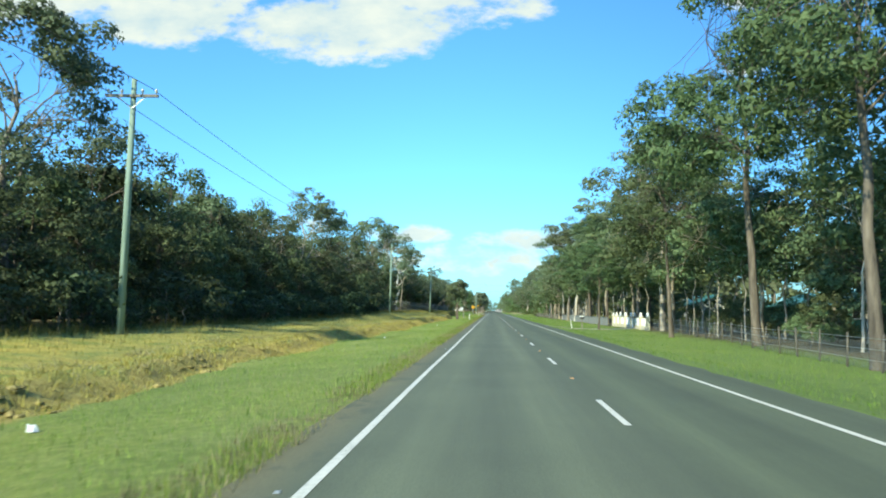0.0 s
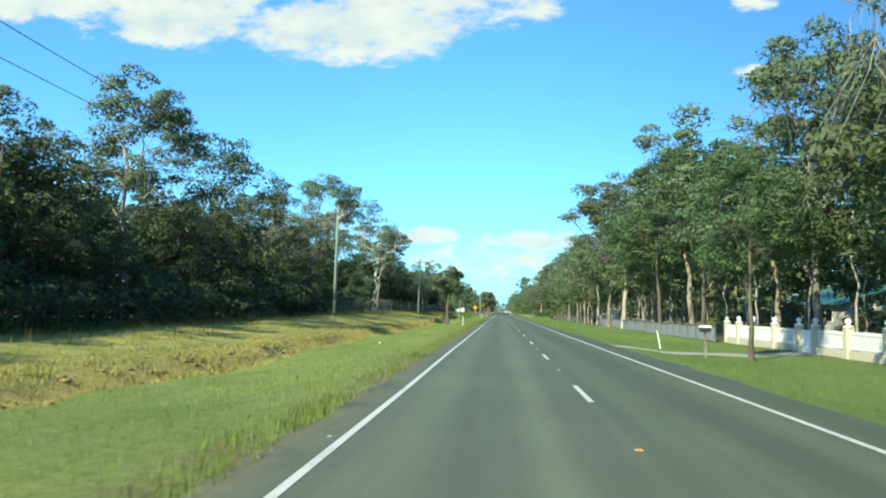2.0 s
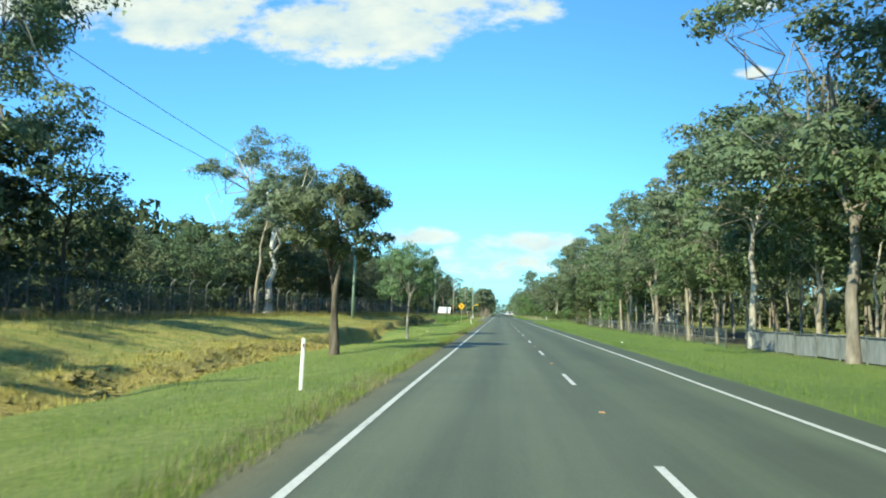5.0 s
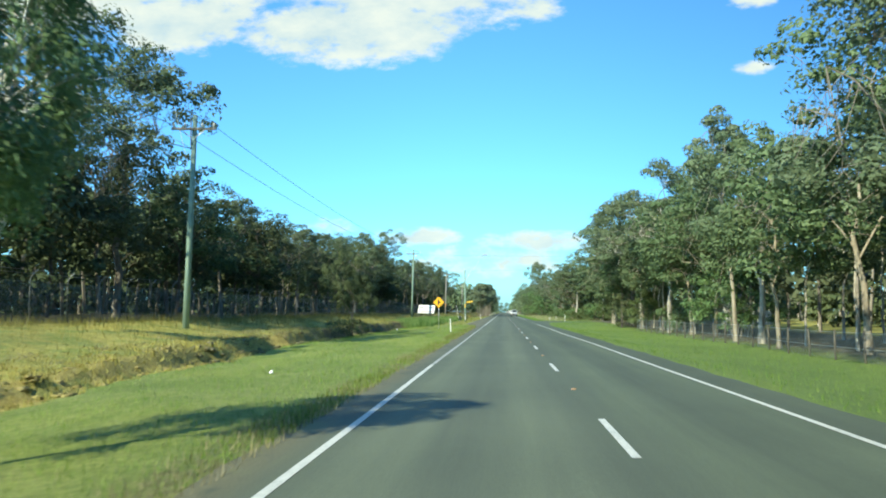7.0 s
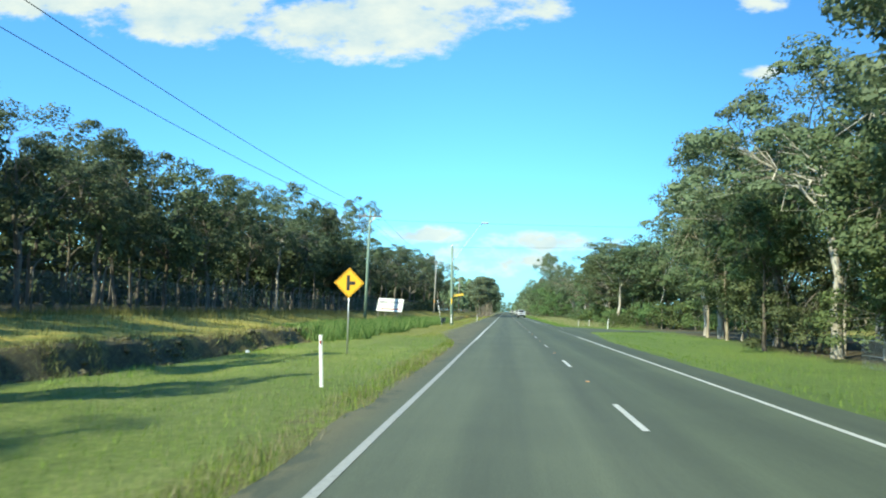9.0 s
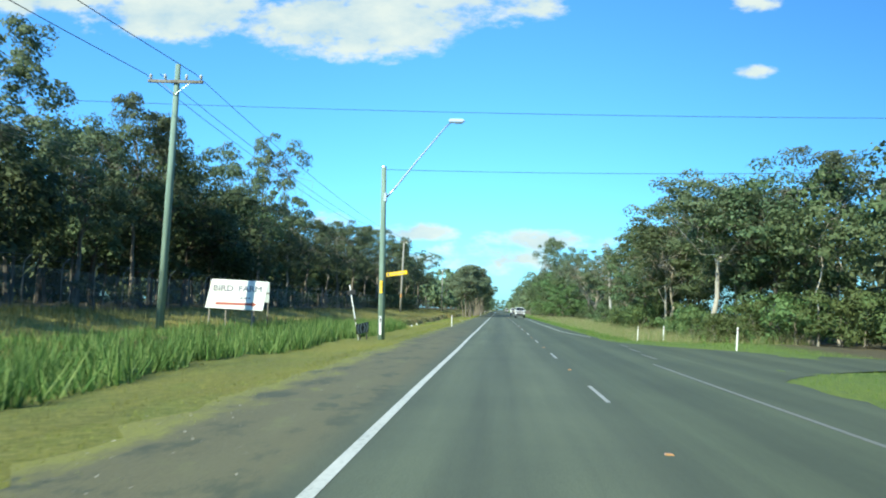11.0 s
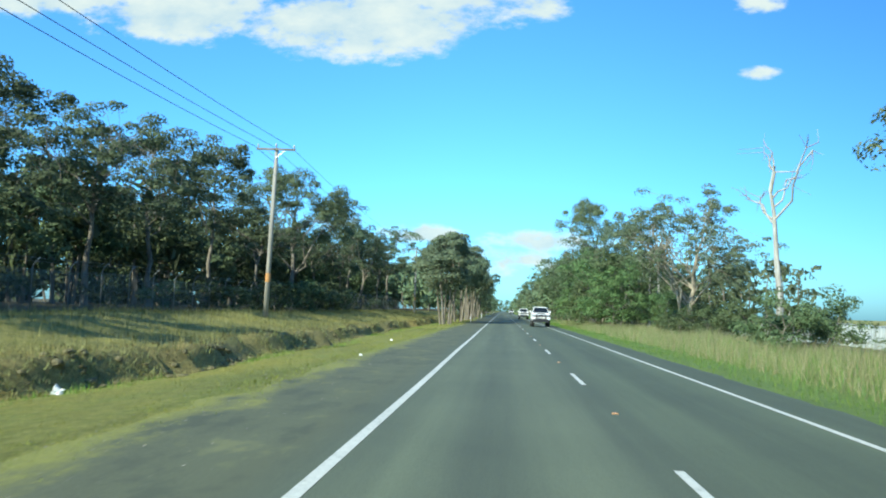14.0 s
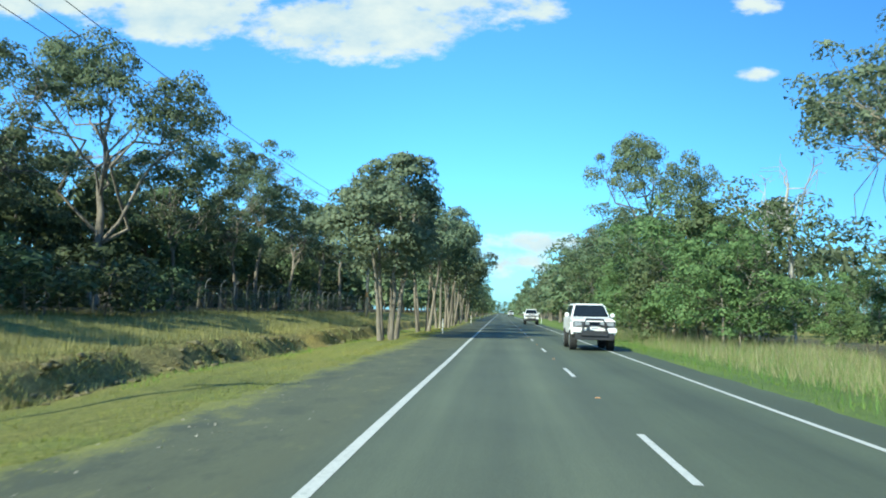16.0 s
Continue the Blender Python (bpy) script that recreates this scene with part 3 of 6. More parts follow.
cols = []
for i, y in enumerate(ry):
    m = mouth(y)
    cols.append([float(shoulder_l(y)) + jl[i], EDGE_L, CENTRE, EDGE_R, 5.55 + jr[i] + m])
rv = [(x, y, 0.004 if j not in (0, 4) else (-0.015 if x < 6.5 else 0.0)) for y, c in zip(ry, cols) for j, x in enumerate(c)]
rf = [(i * 5 + j, i * 5 + j + 1, (i + 1) * 5 + j + 1, (i + 1) * 5 + j) for i in range(len(ry) - 1) for j in range(4)]
road.add(rv, rf)
road_ob = tagged(part("road", road, M_ASPHALT), "grey asphalt two-lane highway with worn wheel paths", "road", kind="structure")


def strip(x0, x1, y0, y1, z=0.009, step=4.0, wob=0.012, shift=None):
    s = Shape()
    n = max(1, int((y1 - y0) / step))
    vs = []
    for i in range(n + 1):
        y = y0 + (y1 - y0) * i / n
        w = wob * math.sin(y * 0.23) + (float(shift(y)) if shift else 0.0)
        vs += [(x0 + w, y, z), (x1 + w, y, z)]
    return s.add(vs, [(2 * i, 2 * i + 1, 2 * i + 3, 2 * i + 2) for i in range(n)])


def bow_r(y):
    """The far edge line stands a little wider along one stretch."""
    return 0.14 * smooth(95, 150, y) * (1 - smooth(195, 215, y))


part("edge_line", strip(EDGE_L - 0.015, EDGE_L + 0.09, -60, 181.5), M_PAINT, road_ob, "white painted edge line")
part("edge_line", strip(EDGE_L - 0.01, EDGE_L + 0.10, 181.8, 246), M_PAINT_HALF, road_ob, "scuffed white edge line")
part("edge_line", strip(EDGE_L - 0.02, EDGE_L + 0.12, 246, 1400), M_PAINT, road_ob, "white painted edge line")
part("edge_line", strip(EDGE_R - 0.05, EDGE_R + 0.06, -60, 256, shift=bow_r), M_PAINT, road_ob, "white painted edge line")
part("edge_line", strip(EDGE_R - 0.05, EDGE_R + 0.05, 256, 273.8), M_PAINT_WORN, road_ob, "worn pale edge line")
part("edge_line", strip(EDGE_R - 0.05, EDGE_R + 0.06, 297.5, 313.5, step=0.8, wob=0, shift=lambda y: 0.85 * max(0.0, (313.5 - y) / 16.0) ** 2), M_PAINT, road_ob, "white edge line bending into the side road")
part("edge_line", strip(EDGE_R - 0.05, EDGE_R + 0.06, 313.5, 1400), M_PAINT, road_ob, "white painted edge line")
for y0, y1, k in ((276.5, 279.3, 0.0), (281.0, 283.6, 0.25), (285.2, 287.6, 0.5)):
    part("worn_dash", strip(5.0 + k, 5.09 + k, y0, y1, wob=0), M_PAINT_WORN, road_ob, "worn pale dash across the side road")
dash_me = strip(-0.05, 0.05, -3.0, 0.0, wob=0).mesh("centre_dash", M_PAINT)
worn_me = strip(-0.04, 0.04, -2.9, 0.0, wob=0).mesh("centre_dash", M_PAINT_HALF)
for k in range(-4, 90):
    d = part("centre_dash", worn_me if 19 <= k <= 23 else dash_me, None, road_ob)
    d.location = (CENTRE, 14.18 + 12 * k, 0)
stud = Shape().prism([(-0.05, 0), (0.05, 0), (0.035, 0.014), (-0.035, 0.014)], 1, -0.035, 0.035)
stud_a, stud_r = stud.mesh("road_stud", M_ORANGE), Shape().prism([(-0.03, 0), (0.03, 0), (0.022, 0.012), (-0.022, 0.012)], 1, -0.025, 0.025).mesh("road_stud", M_GALV)
for k in range(-1, 36):
    s = part("road_stud", stud_a, None, road_ob)
    s.location = (CENTRE - 0.01, 18.5 + 12 * k, 0.004)
    if k % 2 and k < 9:
        s = part("road_stud", stud_r, None, road_ob)
        s.location = (EDGE_L - 0.16, 18.9 + 12 * k, 0.004)
drive = Shape()
dxs = [5.4, 6.5, 8.0, 10.0, 12.0, 14.3]
dv = [(x, y, gz(x, 83) + h) for x in dxs for y, h in ((82.0, -0.1), (82.0, 0.025), (84.2, 0.025), (84.2, -0.1))]
drive.add(dv, [(i * 4 + j, i * 4 + j + 1, (i + 1) * 4 + j + 1, (i + 1) * 4 + j) for i in range(5) for j in range(3)])
tagged(part("driveway", drive, M_CONCRETE), "pale concrete driveway crossing the grass verge", "driveway", kind="structure")


# ---- trees ----
def unit(rng, n):
    v = rng.normal(size=(n, 3))
    return v / np.linalg.norm(v, axis=1)[:, None]


def leaves_at(rng, centres, radii, count, size, slim, droop, flat=0.75, ragged=0.6):
    """Leaf sprays: slim blades on the skins of domed clumps, thick on their tops and thin below, turned roughly outwards."""
    idx = np.repeat(np.arange(len(centres)), count)
    k = len(idx)
    d = unit(rng, k)
    d[:, 2] = np.where(rng.random(k) < 0.68, np.abs(d[:, 2]), d[:, 2])
    r = radii[idx] * (0.50 + 0.58 * rng.random(k) ** 0.55)
    c = centres[idx] + d * r[:, None] * np.array([1, 1, flat])
    c[:, 2] -= 0.2 * radii[idx]
    n = d + unit(rng, k) * ragged
    n /= np.linalg.norm(n, axis=1)[:, None]
    a = unit(rng, k)
    a[:, 2] -= droop
    a -= n * (a * n).sum(1)[:, None]
    a /= np.linalg.norm(a, axis=1)[:, None] + 1e-6
    b = np.cross(n, a)
    l = size * (0.5 + 1.0 * rng.random(k))[:, None]
    soft = d + 0.35 * n + np.array([0, 0, 0.2])
    soft /= np.linalg.norm(soft, axis=1)[:, None]
    return np.stack([c - a * l * 0.5 + b * l * slim * 0.5, c - a * l * 0.4 - b * l * slim * 0.5, c + a * l * 0.6], 1), soft


def grow(seed, height, spread, low, limbs, clumps, radius, leaf, count, girth, fork=0.3, lean=0.0, droop=0.4, slim=0.6, stems=1, bare=0.0, flat=0.8, shell=0.55, lobes=0.22, twist=0.2, belly=0.5, twigs=True, rise=1.0):
    """Wood and leaf arrays of one tree: limbs climb from the stem into the crown's lobes, twigs end in leaf clumps.
    low: where the crown begins; fork: where limbs leave the stem; belly: how far up the crown is widest; lobes: how uneven its outline is."""
    rng = np.random.default_rng(seed)
    wood, ends, rads = Shape(), [], []
    z0, z1 = height * low, height * 0.98
    zb = z0 + (z1 - z0) * belly
    ph = rng.random(4) * 6.28

    def crown_point(az, el, k):
        """A point in the crown at part k of the way out to its skin."""
        rough = 1 + lobes * (math.sin(2 * az + ph[0]) + math.sin(3 * az + 3 * el + ph[1])) + lobes * 0.6 * math.sin(5 * el + 2 * az + ph[2])
        r = spread * rough * k
        up = (z1 - zb) if el > 0 else (zb - z0)
        z = zb + math.sin(el) * up * k * (1 + 0.35 * (rough - 1))
        return Vector((r * math.cos(el) * math.cos(az) + lean * z, r * math.cos(el) * math.sin(az), z))

    def limb(p, q, r0, r1, seg, sides, wob, steep):
        """A bent limb from p to q, steeper at its start."""
        c = p.lerp(q, 0.5) + Vector((0, 0, (q - p).length * steep))
        pts, rr = [], []
        for j in range(seg + 1):
            t = j / seg
            b = p * (1 - t) ** 2 + c * 2 * t * (1 - t) + q * t * t
            if 0 < j < seg:
                b = b + Vector(rng.normal(0, wob * (q - p).length, 3))
            pts.append(b)
            rr.append(r0 + (r1 - r0) * t)
        wood.tube(pts, rr, sides, False)
        return pts

    boles = []
    for st in range(stems):
        a0 = rng.random() * 1.2 + st * 6.28 / stems
        top = crown_point(a0, 0.5, 0.12 if stems == 1 else 0.5)
        off = 0.0 if stems == 1 else 0.2 + 0.35 * rng.random()
        base = Vector((off * math.cos(a0), off * math.sin(a0), -0.3))
        pts, n = [base], 8
        for j in range(1, n + 1):
            t = j / n
            pts.append(base.lerp(top, t) + Vector((rng.normal(0, twist * 0.5 * t), rng.normal(0, twist * 0.5 * t), 0)) + Vector((-lean * z1 * 0.25 * math.sin(math.pi * t), 0, 0)))
        rr = [girth * (1.25 if j == 0 else 1 - 0.72 * j / n) for j in range(n + 1)]
        wood.tube(pts, rr, 7, False)
        boles.append((pts, rr))
    hubs = []
    for k in range(limbs):
        az = k * 2.4 + rng.normal(0, 0.35)
        el = math.asin(max(-0.9, min(0.97, -0.55 + 1.45 * ((k * 0.618) % 1.0) + rng.normal(0, 0.08))))
        q = crown_point(az, el, 0.55 + 0.12 * rng.random())
        pts, rr = min(boles, key=lambda w: (w[0][5] - q).length)
        out = math.hypot(q.x - pts[4].x, q.y - pts[4].y)
        want = max(height * fork, min(pts[-1].z * 0.97, q.z - out * rise * (0.5 + 0.5 * rng.random())))
        j = next((i for i in range(8) if pts[i + 1].z >= want), 7)
        p = pts[j].lerp(pts[j + 1], max(0.0, min(1.0, (want - pts[j].z) / (pts[j + 1].z - pts[j].z + 1e-6))))
        thick = rr[j] * min(0.62, 1.75 / math.sqrt(limbs))
        lp = limb(p, q, thick, thick * 0.45, 4, 5, twist * 0.22, 0.10)
        hubs.append((q, lp, max(0.016, thick * 0.45)))
    for k in range(clumps):
        az = k * 2.39996 + rng.normal(0, 0.25)
        el = math.asin(max(-0.98, min(0.98, -0.8 + 1.78 * ((k + rng.random()) * 0.618 % 1.0))))
        q = crown_point(az, el, shell + (1 - shell) * rng.random() ** 0.5)
        h, lp, r = min(hubs, key=lambda w: (w[0] - q).length + 0.3 * rng.random() * spread)
        start = lp[-1] if rng.random() < 0.5 else lp[3]
        dry = bare > 0 and rng.random() < bare
        if count == 0 or dry:
            q = start.lerp(q, 0.35 if count == 0 else 0.45)
        if twigs:
            limb(start, q, r * 0.8, 0.008, 2, 3, twist * 0.3, 0.06)
        if bare == 0:
            rng.random()
        if not dry:
            ends.append(q)
            rads.append(radius * (0.6 + 0.75 * rng.random()))
    if count == 0:
        return wood, None, None
    ends, rads = np.array([tuple(e) for e in ends]), np.array(rads)
    return (wood, *leaves_at(rng, ends, rads, max(4, count // len(ends)), leaf, slim, droop, flat))


def prototype(bark, leafmat, **kw):
    wood, lv, soft = grow(**kw)
    tall = max(p[2] for p in wood.v) if lv is None else float(np.percentile(lv[:, :, 2], 99.6))
    return wood.mesh("trunk", bark, True), (quad_mesh("crown", lv, leafmat, soft) if lv is not None else None), tall


PROTO = {
    # open eucalypts with pale limbs showing between the clumps
    "gum": [prototype(M_BARK_PALE, M_LEAF_GUM, seed=s, height=15, spread=4.0, low=0.34, limbs=11, clumps=96, radius=0.72, leaf=0.185, slim=0.65, count=12500, girth=0.21, fork=0.22, droop=0.6, twist=0.42, belly=0.58, rise=1.6, lobes=0.26) for s in (11, 12, 13, 14)],
    # the same with darker wood, and leaf colour toned down for the forest's shaded side
    "dark_gum": [prototype(M_BARK_GREY, M_LEAF_SHADED, seed=s, height=15, spread=4.0, low=0.30, limbs=12, clumps=104, radius=0.72, leaf=0.185, slim=0.65, count=12500, girth=0.20, fork=0.16, droop=0.6, twist=0.46, belly=0.56, rise=1.6, lobes=0.26) for s in (15, 16, 17, 18)],
    # broad, many-limbed old gums
    "broad": [prototype(M_BARK_GREY, M_LEAF_GUM, seed=s, height=16, spread=6.0, low=0.28, limbs=13, clumps=104, radius=0.98, leaf=0.185, slim=0.7, count=22000, girth=0.34, fork=0.18, droop=0.5, twist=0.42, belly=0.6, shell=0.6, rise=1.6) for s in (19, 20)],
    # white-stemmed forking gum
    "ghost": [prototype(M_BARK_WHITE, M_LEAF_GUM, seed=25, height=16, spread=5.0, low=0.34, limbs=12, clumps=120, radius=0.68, leaf=0.16, slim=0.6, count=17000, girth=0.32, fork=0.2, droop=0.6, twist=0.8, belly=0.6, lobes=0.3, rise=1.8)],
    # thick-crowned dark trees
    "dense": [prototype(M_BARK_DARK, M_LEAF_DARK, seed=s, height=13, spread=3.7, low=0.12, limbs=9, clumps=84, radius=0.98, leaf=0.215, slim=0.7, count=8200, girth=0.20, fork=0.12, droop=0.3, belly=0.5, lobes=0.3) for s in (21, 22, 23)],
    # tall green trees with dark straight trunks
    "pine": [prototype(M_BARK_DARK, M_LEAF_NEEDLE, seed=s, height=17, spread=4.0, low=0.34, limbs=16, clumps=190, radius=0.74, leaf=0.20, slim=0.45, count=24000, girth=0.2, fork=0.3, droop=0.3, belly=0.42, lobes=0.2) for s in (31, 32)],
    # roadside trees of middling green
    "green": [prototype(M_BARK_TAN, M_LEAF_OLIVE, seed=s, height=12, spread=3.6, low=0.19, limbs=12, clumps=124, radius=0.66, leaf=0.17, slim=0.65, count=14000, girth=0.125, fork=0.14, droop=0.5, belly=0.48, twist=0.46, lobes=0.3, shell=0.45) for s in (41, 42, 43)],
    # narrow, tall, thinly leaved gums
    "slim": [prototype(M_BARK_TAN, M_LEAF_GREY, seed=s, height=15, spread=1.75, low=0.50, limbs=9, clumps=60, radius=0.56, leaf=0.17, slim=0.65, count=9500, girth=0.15, fork=0.42, lean=0.085, droop=0.6, lobes=0.16, twist=0.3, rise=1.6) for s in (51, 52)],
    # sparse grey gum with wide bare limbs
    "sparse": [prototype(M_BARK_TAN, M_LEAF_GREY, seed=s, height=12, spread=5.4, low=0.22, limbs=24, clumps=270, radius=0.46, leaf=0.135, slim=0.6, count=21000, girth=0.24, rise=1.6, fork=0.07, droop=0.6, bare=0.1, twist=0.34, belly=0.5, shell=0.38, lobes=0.14) for s in (61, 62)],
    # crooked leaning one with dead twigs
    "gnarly": [prototype(M_BARK_GREY, M_LEAF_GUM, seed=66, height=8.4, spread=3.0, low=0.30, limbs=11, clumps=150, radius=0.42, leaf=0.12, slim=0.6, count=14000, girth=0.17, fork=0.26, lean=0.34, droop=0.4, bare=0.3, twist=0.34, lobes=0.08, shell=0.4)],
    # young verge tree with a rounded weeping head
    "verge": [prototype(M_BARK_PALE, M_LEAF_VERGE, seed=71, height=6.3, spread=2.15, low=0.30, limbs=10, clumps=110, radius=0.42, leaf=0.115, count=20000, girth=0.105, fork=0.25, droop=0.7, slim=0.4, flat=0.95, lobes=0.06, twist=0.2, shell=0.4, belly=0.5, rise=1.5)],
    # dark two-stemmed gum beside the road
    "twin": [prototype(M_BARK_DARK, M_LEAF_GUM, seed=73, height=7.3, spread=1.9, low=0.46, limbs=10, clumps=66, radius=0.46, leaf=0.16, count=15000, girth=0.15, fork=0.36, droop=1.0, slim=0.4, flat=0.95, lobes=0.22, twist=0.3, stems=2, rise=1.6)],
    # fine-leaved she-oak
    "oak": [prototype(M_BARK_GREY, M_LEAF_OAK, seed=76, height=6.5, spread=2.5, low=0.16, limbs=10, clumps=120, radius=0.48, leaf=0.18, count=22000, girth=0.12, fork=0.06, droop=-0.2, slim=0.2, bare=0.2, flat=0.95, lobes=0.2, shell=0.35, twist=0.3)],
    # several stems from one root
    "clump": [prototype(M_BARK_GREY, M_LEAF_GREY, seed=s, height=10.5, spread=2.7, low=0.26, limbs=12, clumps=84, radius=0.74, leaf=0.172, slim=0.72, count=15000, girth=0.12, fork=0.3, droop=0.6, stems=4) for s in (81, 82)],
    "dead": [prototype(M_BARK_DEAD, M_LEAF_GREY, seed=s, height=11, spread=2.6, low=0.42, limbs=9, clumps=40, radius=0.5, leaf=0.3, count=0, girth=0.18, fork=0.35, twist=0.3, lobes=0.3, shell=0.75, rise=1.5) for s in (91, 92)],
    # plainer trees that fill the forest behind the front row
    "fill": [prototype(M_BARK_MID, M_LEAF_GUM, seed=s, height=12.5, spread=3.6, low=0.22, limbs=6, clumps=36, radius=1.2, leaf=0.34, slim=0.8, count=2600, twigs=False, girth=0.15, fork=0.25, droop=0.5) for s in (101, 102, 103)],
    # pale-stemmed grove behind the right fences
    "grove": [prototype(M_BARK_PALE, M_LEAF_OLIVE, seed=s, height=12.5, spread=3.4, low=0.40, limbs=6, clumps=40, radius=1.15, leaf=0.312, slim=0.8, count=2500, twigs=False, girth=0.11, fork=0.3, droop=0.5, twist=0.55) for s in (104, 105, 106)],
    "filldark": [prototype(M_BARK_DARK, M_LEAF_DARK, seed=s, height=12, spread=3.5, low=0.15, limbs=6, clumps=38, radius=1.25, leaf=0.36, slim=0.8, count=2700, twigs=False, girth=0.15, fork=0.2, droop=0.3) for s in (111, 112)],
    "far": [prototype(M_BARK_GREY, M_LEAF_GUM, seed=s, height=14, spread=4.2, low=0.12, limbs=5, clumps=34, radius=1.5, leaf=0.6, count=1700, twigs=False, girth=0.22, fork=0.15) for s in (121, 122)],
    "shrub": [prototype(M_BARK_GREY, M_LEAF_DARK, seed=s, height=3.0, spread=1.6, low=0.04, limbs=5, clumps=26, radius=0.55, leaf=0.21, count=900, twigs=False, girth=0.04, fork=0.06, droop=0.2, stems=2) for s in (131, 132)],
    # round paddock bushes
    "round": [prototype(M_BARK_GREY, M_LEAF_OLIVE, seed=s, height=3.0, spread=1.7, low=0.03, limbs=6, clumps=60, radius=0.42, leaf=0.125, slim=0.6, count=4600, twigs=False, girth=0.05, fork=0.06, droop=0.3, stems=3, belly=0.45, lobes=0.14) for s in (148, 149)],
    # leafy undergrowth
    "brush": [prototype(M_BARK_GREY, M_LEAF_PINE, seed=s, height=2.6, spread=2.0, low=0.03, limbs=5, clumps=34, radius=0.55, leaf=0.16, slim=0.6, count=3200, twigs=False, girth=0.04, fork=0.06, droop=0.3, stems=3, belly=0.4, lobes=0.3) for s in (145, 146)],
    "bush": [prototype(M_BARK_GREY, M_LEAF_PINE if s == 141 else M_LEAF_OLIVE, seed=s, height=9.0, spread=3.5, low=0.03, limbs=9, clumps=86, radius=0.94, leaf=0.180, slim=0.7, count=13500, girth=0.11, fork=0.06, droop=0.3, stems=2, belly=0.42, lobes=0.32) for s in (141, 142)],
}
TREE_TEXT = {
    "gum": ("tall open-crowned gum tree with pale limbs", "tree", "gum tree"), "dark_gum": ("tall grey-barked gum with clumped grey-green foliage", "tree", "gum tree"), "dense": ("thick dark-leaved forest tree", "tree", "forest_tree"),
    "pine": ("tall dark-trunked tree with tufted bright green foliage", "tree", "roadside_tree"), "green": ("leafy mid-green tree beside the fence", "tree", "roadside_tree"),
    "slim": ("slender tall gum with a narrow grey-green crown", "tree", "gum tree"), "sparse": ("sparse grey gum with wide bare limbs", "tree", "gum tree"),
    "ghost": ("white-trunked forking gum with an open crown", "tree", "gum tree"),
    "broad": ("broad old gum with many spreading limbs", "tree", "gum tree"), "gnarly": ("crooked leaning tree with dead twigs", "tree", "gnarled_tree"),
    "verge": ("young pale-trunked tree with a rounded weeping crown on the verge", "tree", "verge_tree"), "oak": ("fine-leaved she-oak with dead twigs on the ditch bank", "tree", "she_oak"),
    "twin": ("dark two-stemmed gum with hanging leaves on the verge", "tree", "gum tree"), "clump": ("many-stemmed tree clump beside the sealed shoulder", "tree", "tree_clump"), "dead": ("bare bleached dead tree with broken limbs", "tree", "dead_tree"),
    "fill": ("grey-green forest tree among others", "tree", "forest_tree"), "filldark": ("dark forest tree among others", "tree", "forest_tree"),
    "grove": ("slender pale-stemmed tree in the roadside grove", "tree", "grove_tree"),
    "far": ("distant grey-green roadside tree lining the highway", "tree", "avenue_tree"), "shrub": ("dark understorey shrub at the forest edge", "shrub", "shrub"),
    "round": ("rounded dark green bush in long grass", "shrub", "shrub"), "brush": ("leafy bright green undergrowth below the roadside trees", "shrub", "shrub"), "bush": ("dense bright green bushy tree reaching the grass", "tree", "bushy_tree"),
}


def plant(kind, x, y, height, wide=1.0, turn=None, which=None):
    tree_rng = random.Random(int(x * 310 + y * 170))
    trunk, crown, h0 = PROTO[kind][tree_rng.randrange(len(PROTO[kind])) if which is None else which]
    text, cat, name = TREE_TEXT[kind]
    s = height / h0
    m = pose(x, y, gz(x, y) - 0.02, 0, 0, tree_rng.random() * 360 if turn is None else turn) @ Matrix.Diagonal((s * wide, s * wide, s, 1))
    t = thing(name.replace(" ", "_"), text, cat, "roadside trees" if x > 0 else "forest trees", m)
    part("trunk", trunk, None, t)
    if crown:
        part("crown", crown, None, t)
    return t


# front rows: kind, metres across, metres along, height, breadth
LEFT_A = [("dark_gum", -21, 33, 15.0, 1.0), ("dense", -23, 44, 11.6, 1.1), ("dense", -22, 51, 11.2, 1), ("dense", -22, 58, 10.2, 1.1), ("dense", -23, 63, 10.8, 1),
          ("dense", -22, 69, 10.8, 1), ("dark_gum", -23, 76, 10.5, 1.1), ("gum", -21.5, 90, 14.4, 1.15), ("dense", -22, 82, 9.5, 1.1), ("dense", -21.8, 104.5, 13.8, 0.95),
          ("dense", -22, 98, 9.5, 1.1), ("gum", -21.5, 117.5, 12.4, 1.1), ("dense", -22, 112, 9.0, 1), ("dense", -22, 127, 10.0, 1.1), ("broad", -22.3, 143, 16.8, 1.0)]
LEFT_B = [("ghost", -23.4, 193, 18.2, 1.2), ("slim", -21, 181, 12.4, 1.3), ("dense", -22, 152, 11.0, 1), ("dense", -23, 172, 7.4, 1.1), ("dark_gum", -23, 135, 11.0, 1.1),
          ("dark_gum", -23, 203, 11.0, 1.1), ("dark_gum", -24.5, 208, 18.0, 1.1), ("dense", -23, 214, 10.5, 1.1), ("dark_gum", -23, 223, 10.4, 1.2), ("dense", -22.5, 231, 9.8, 1.1), ("dark_gum", -23, 240, 9.6, 1.2),
          ("dark_gum", -23, 247, 10.3, 1.2), ("dense", -23, 256, 10.2, 1.1), ("dark_gum", -23, 264, 10.8, 1.2), ("gum", -23, 282, 13.0, 1.0), ("dark_gum", -23, 273, 10.0, 1.2)]
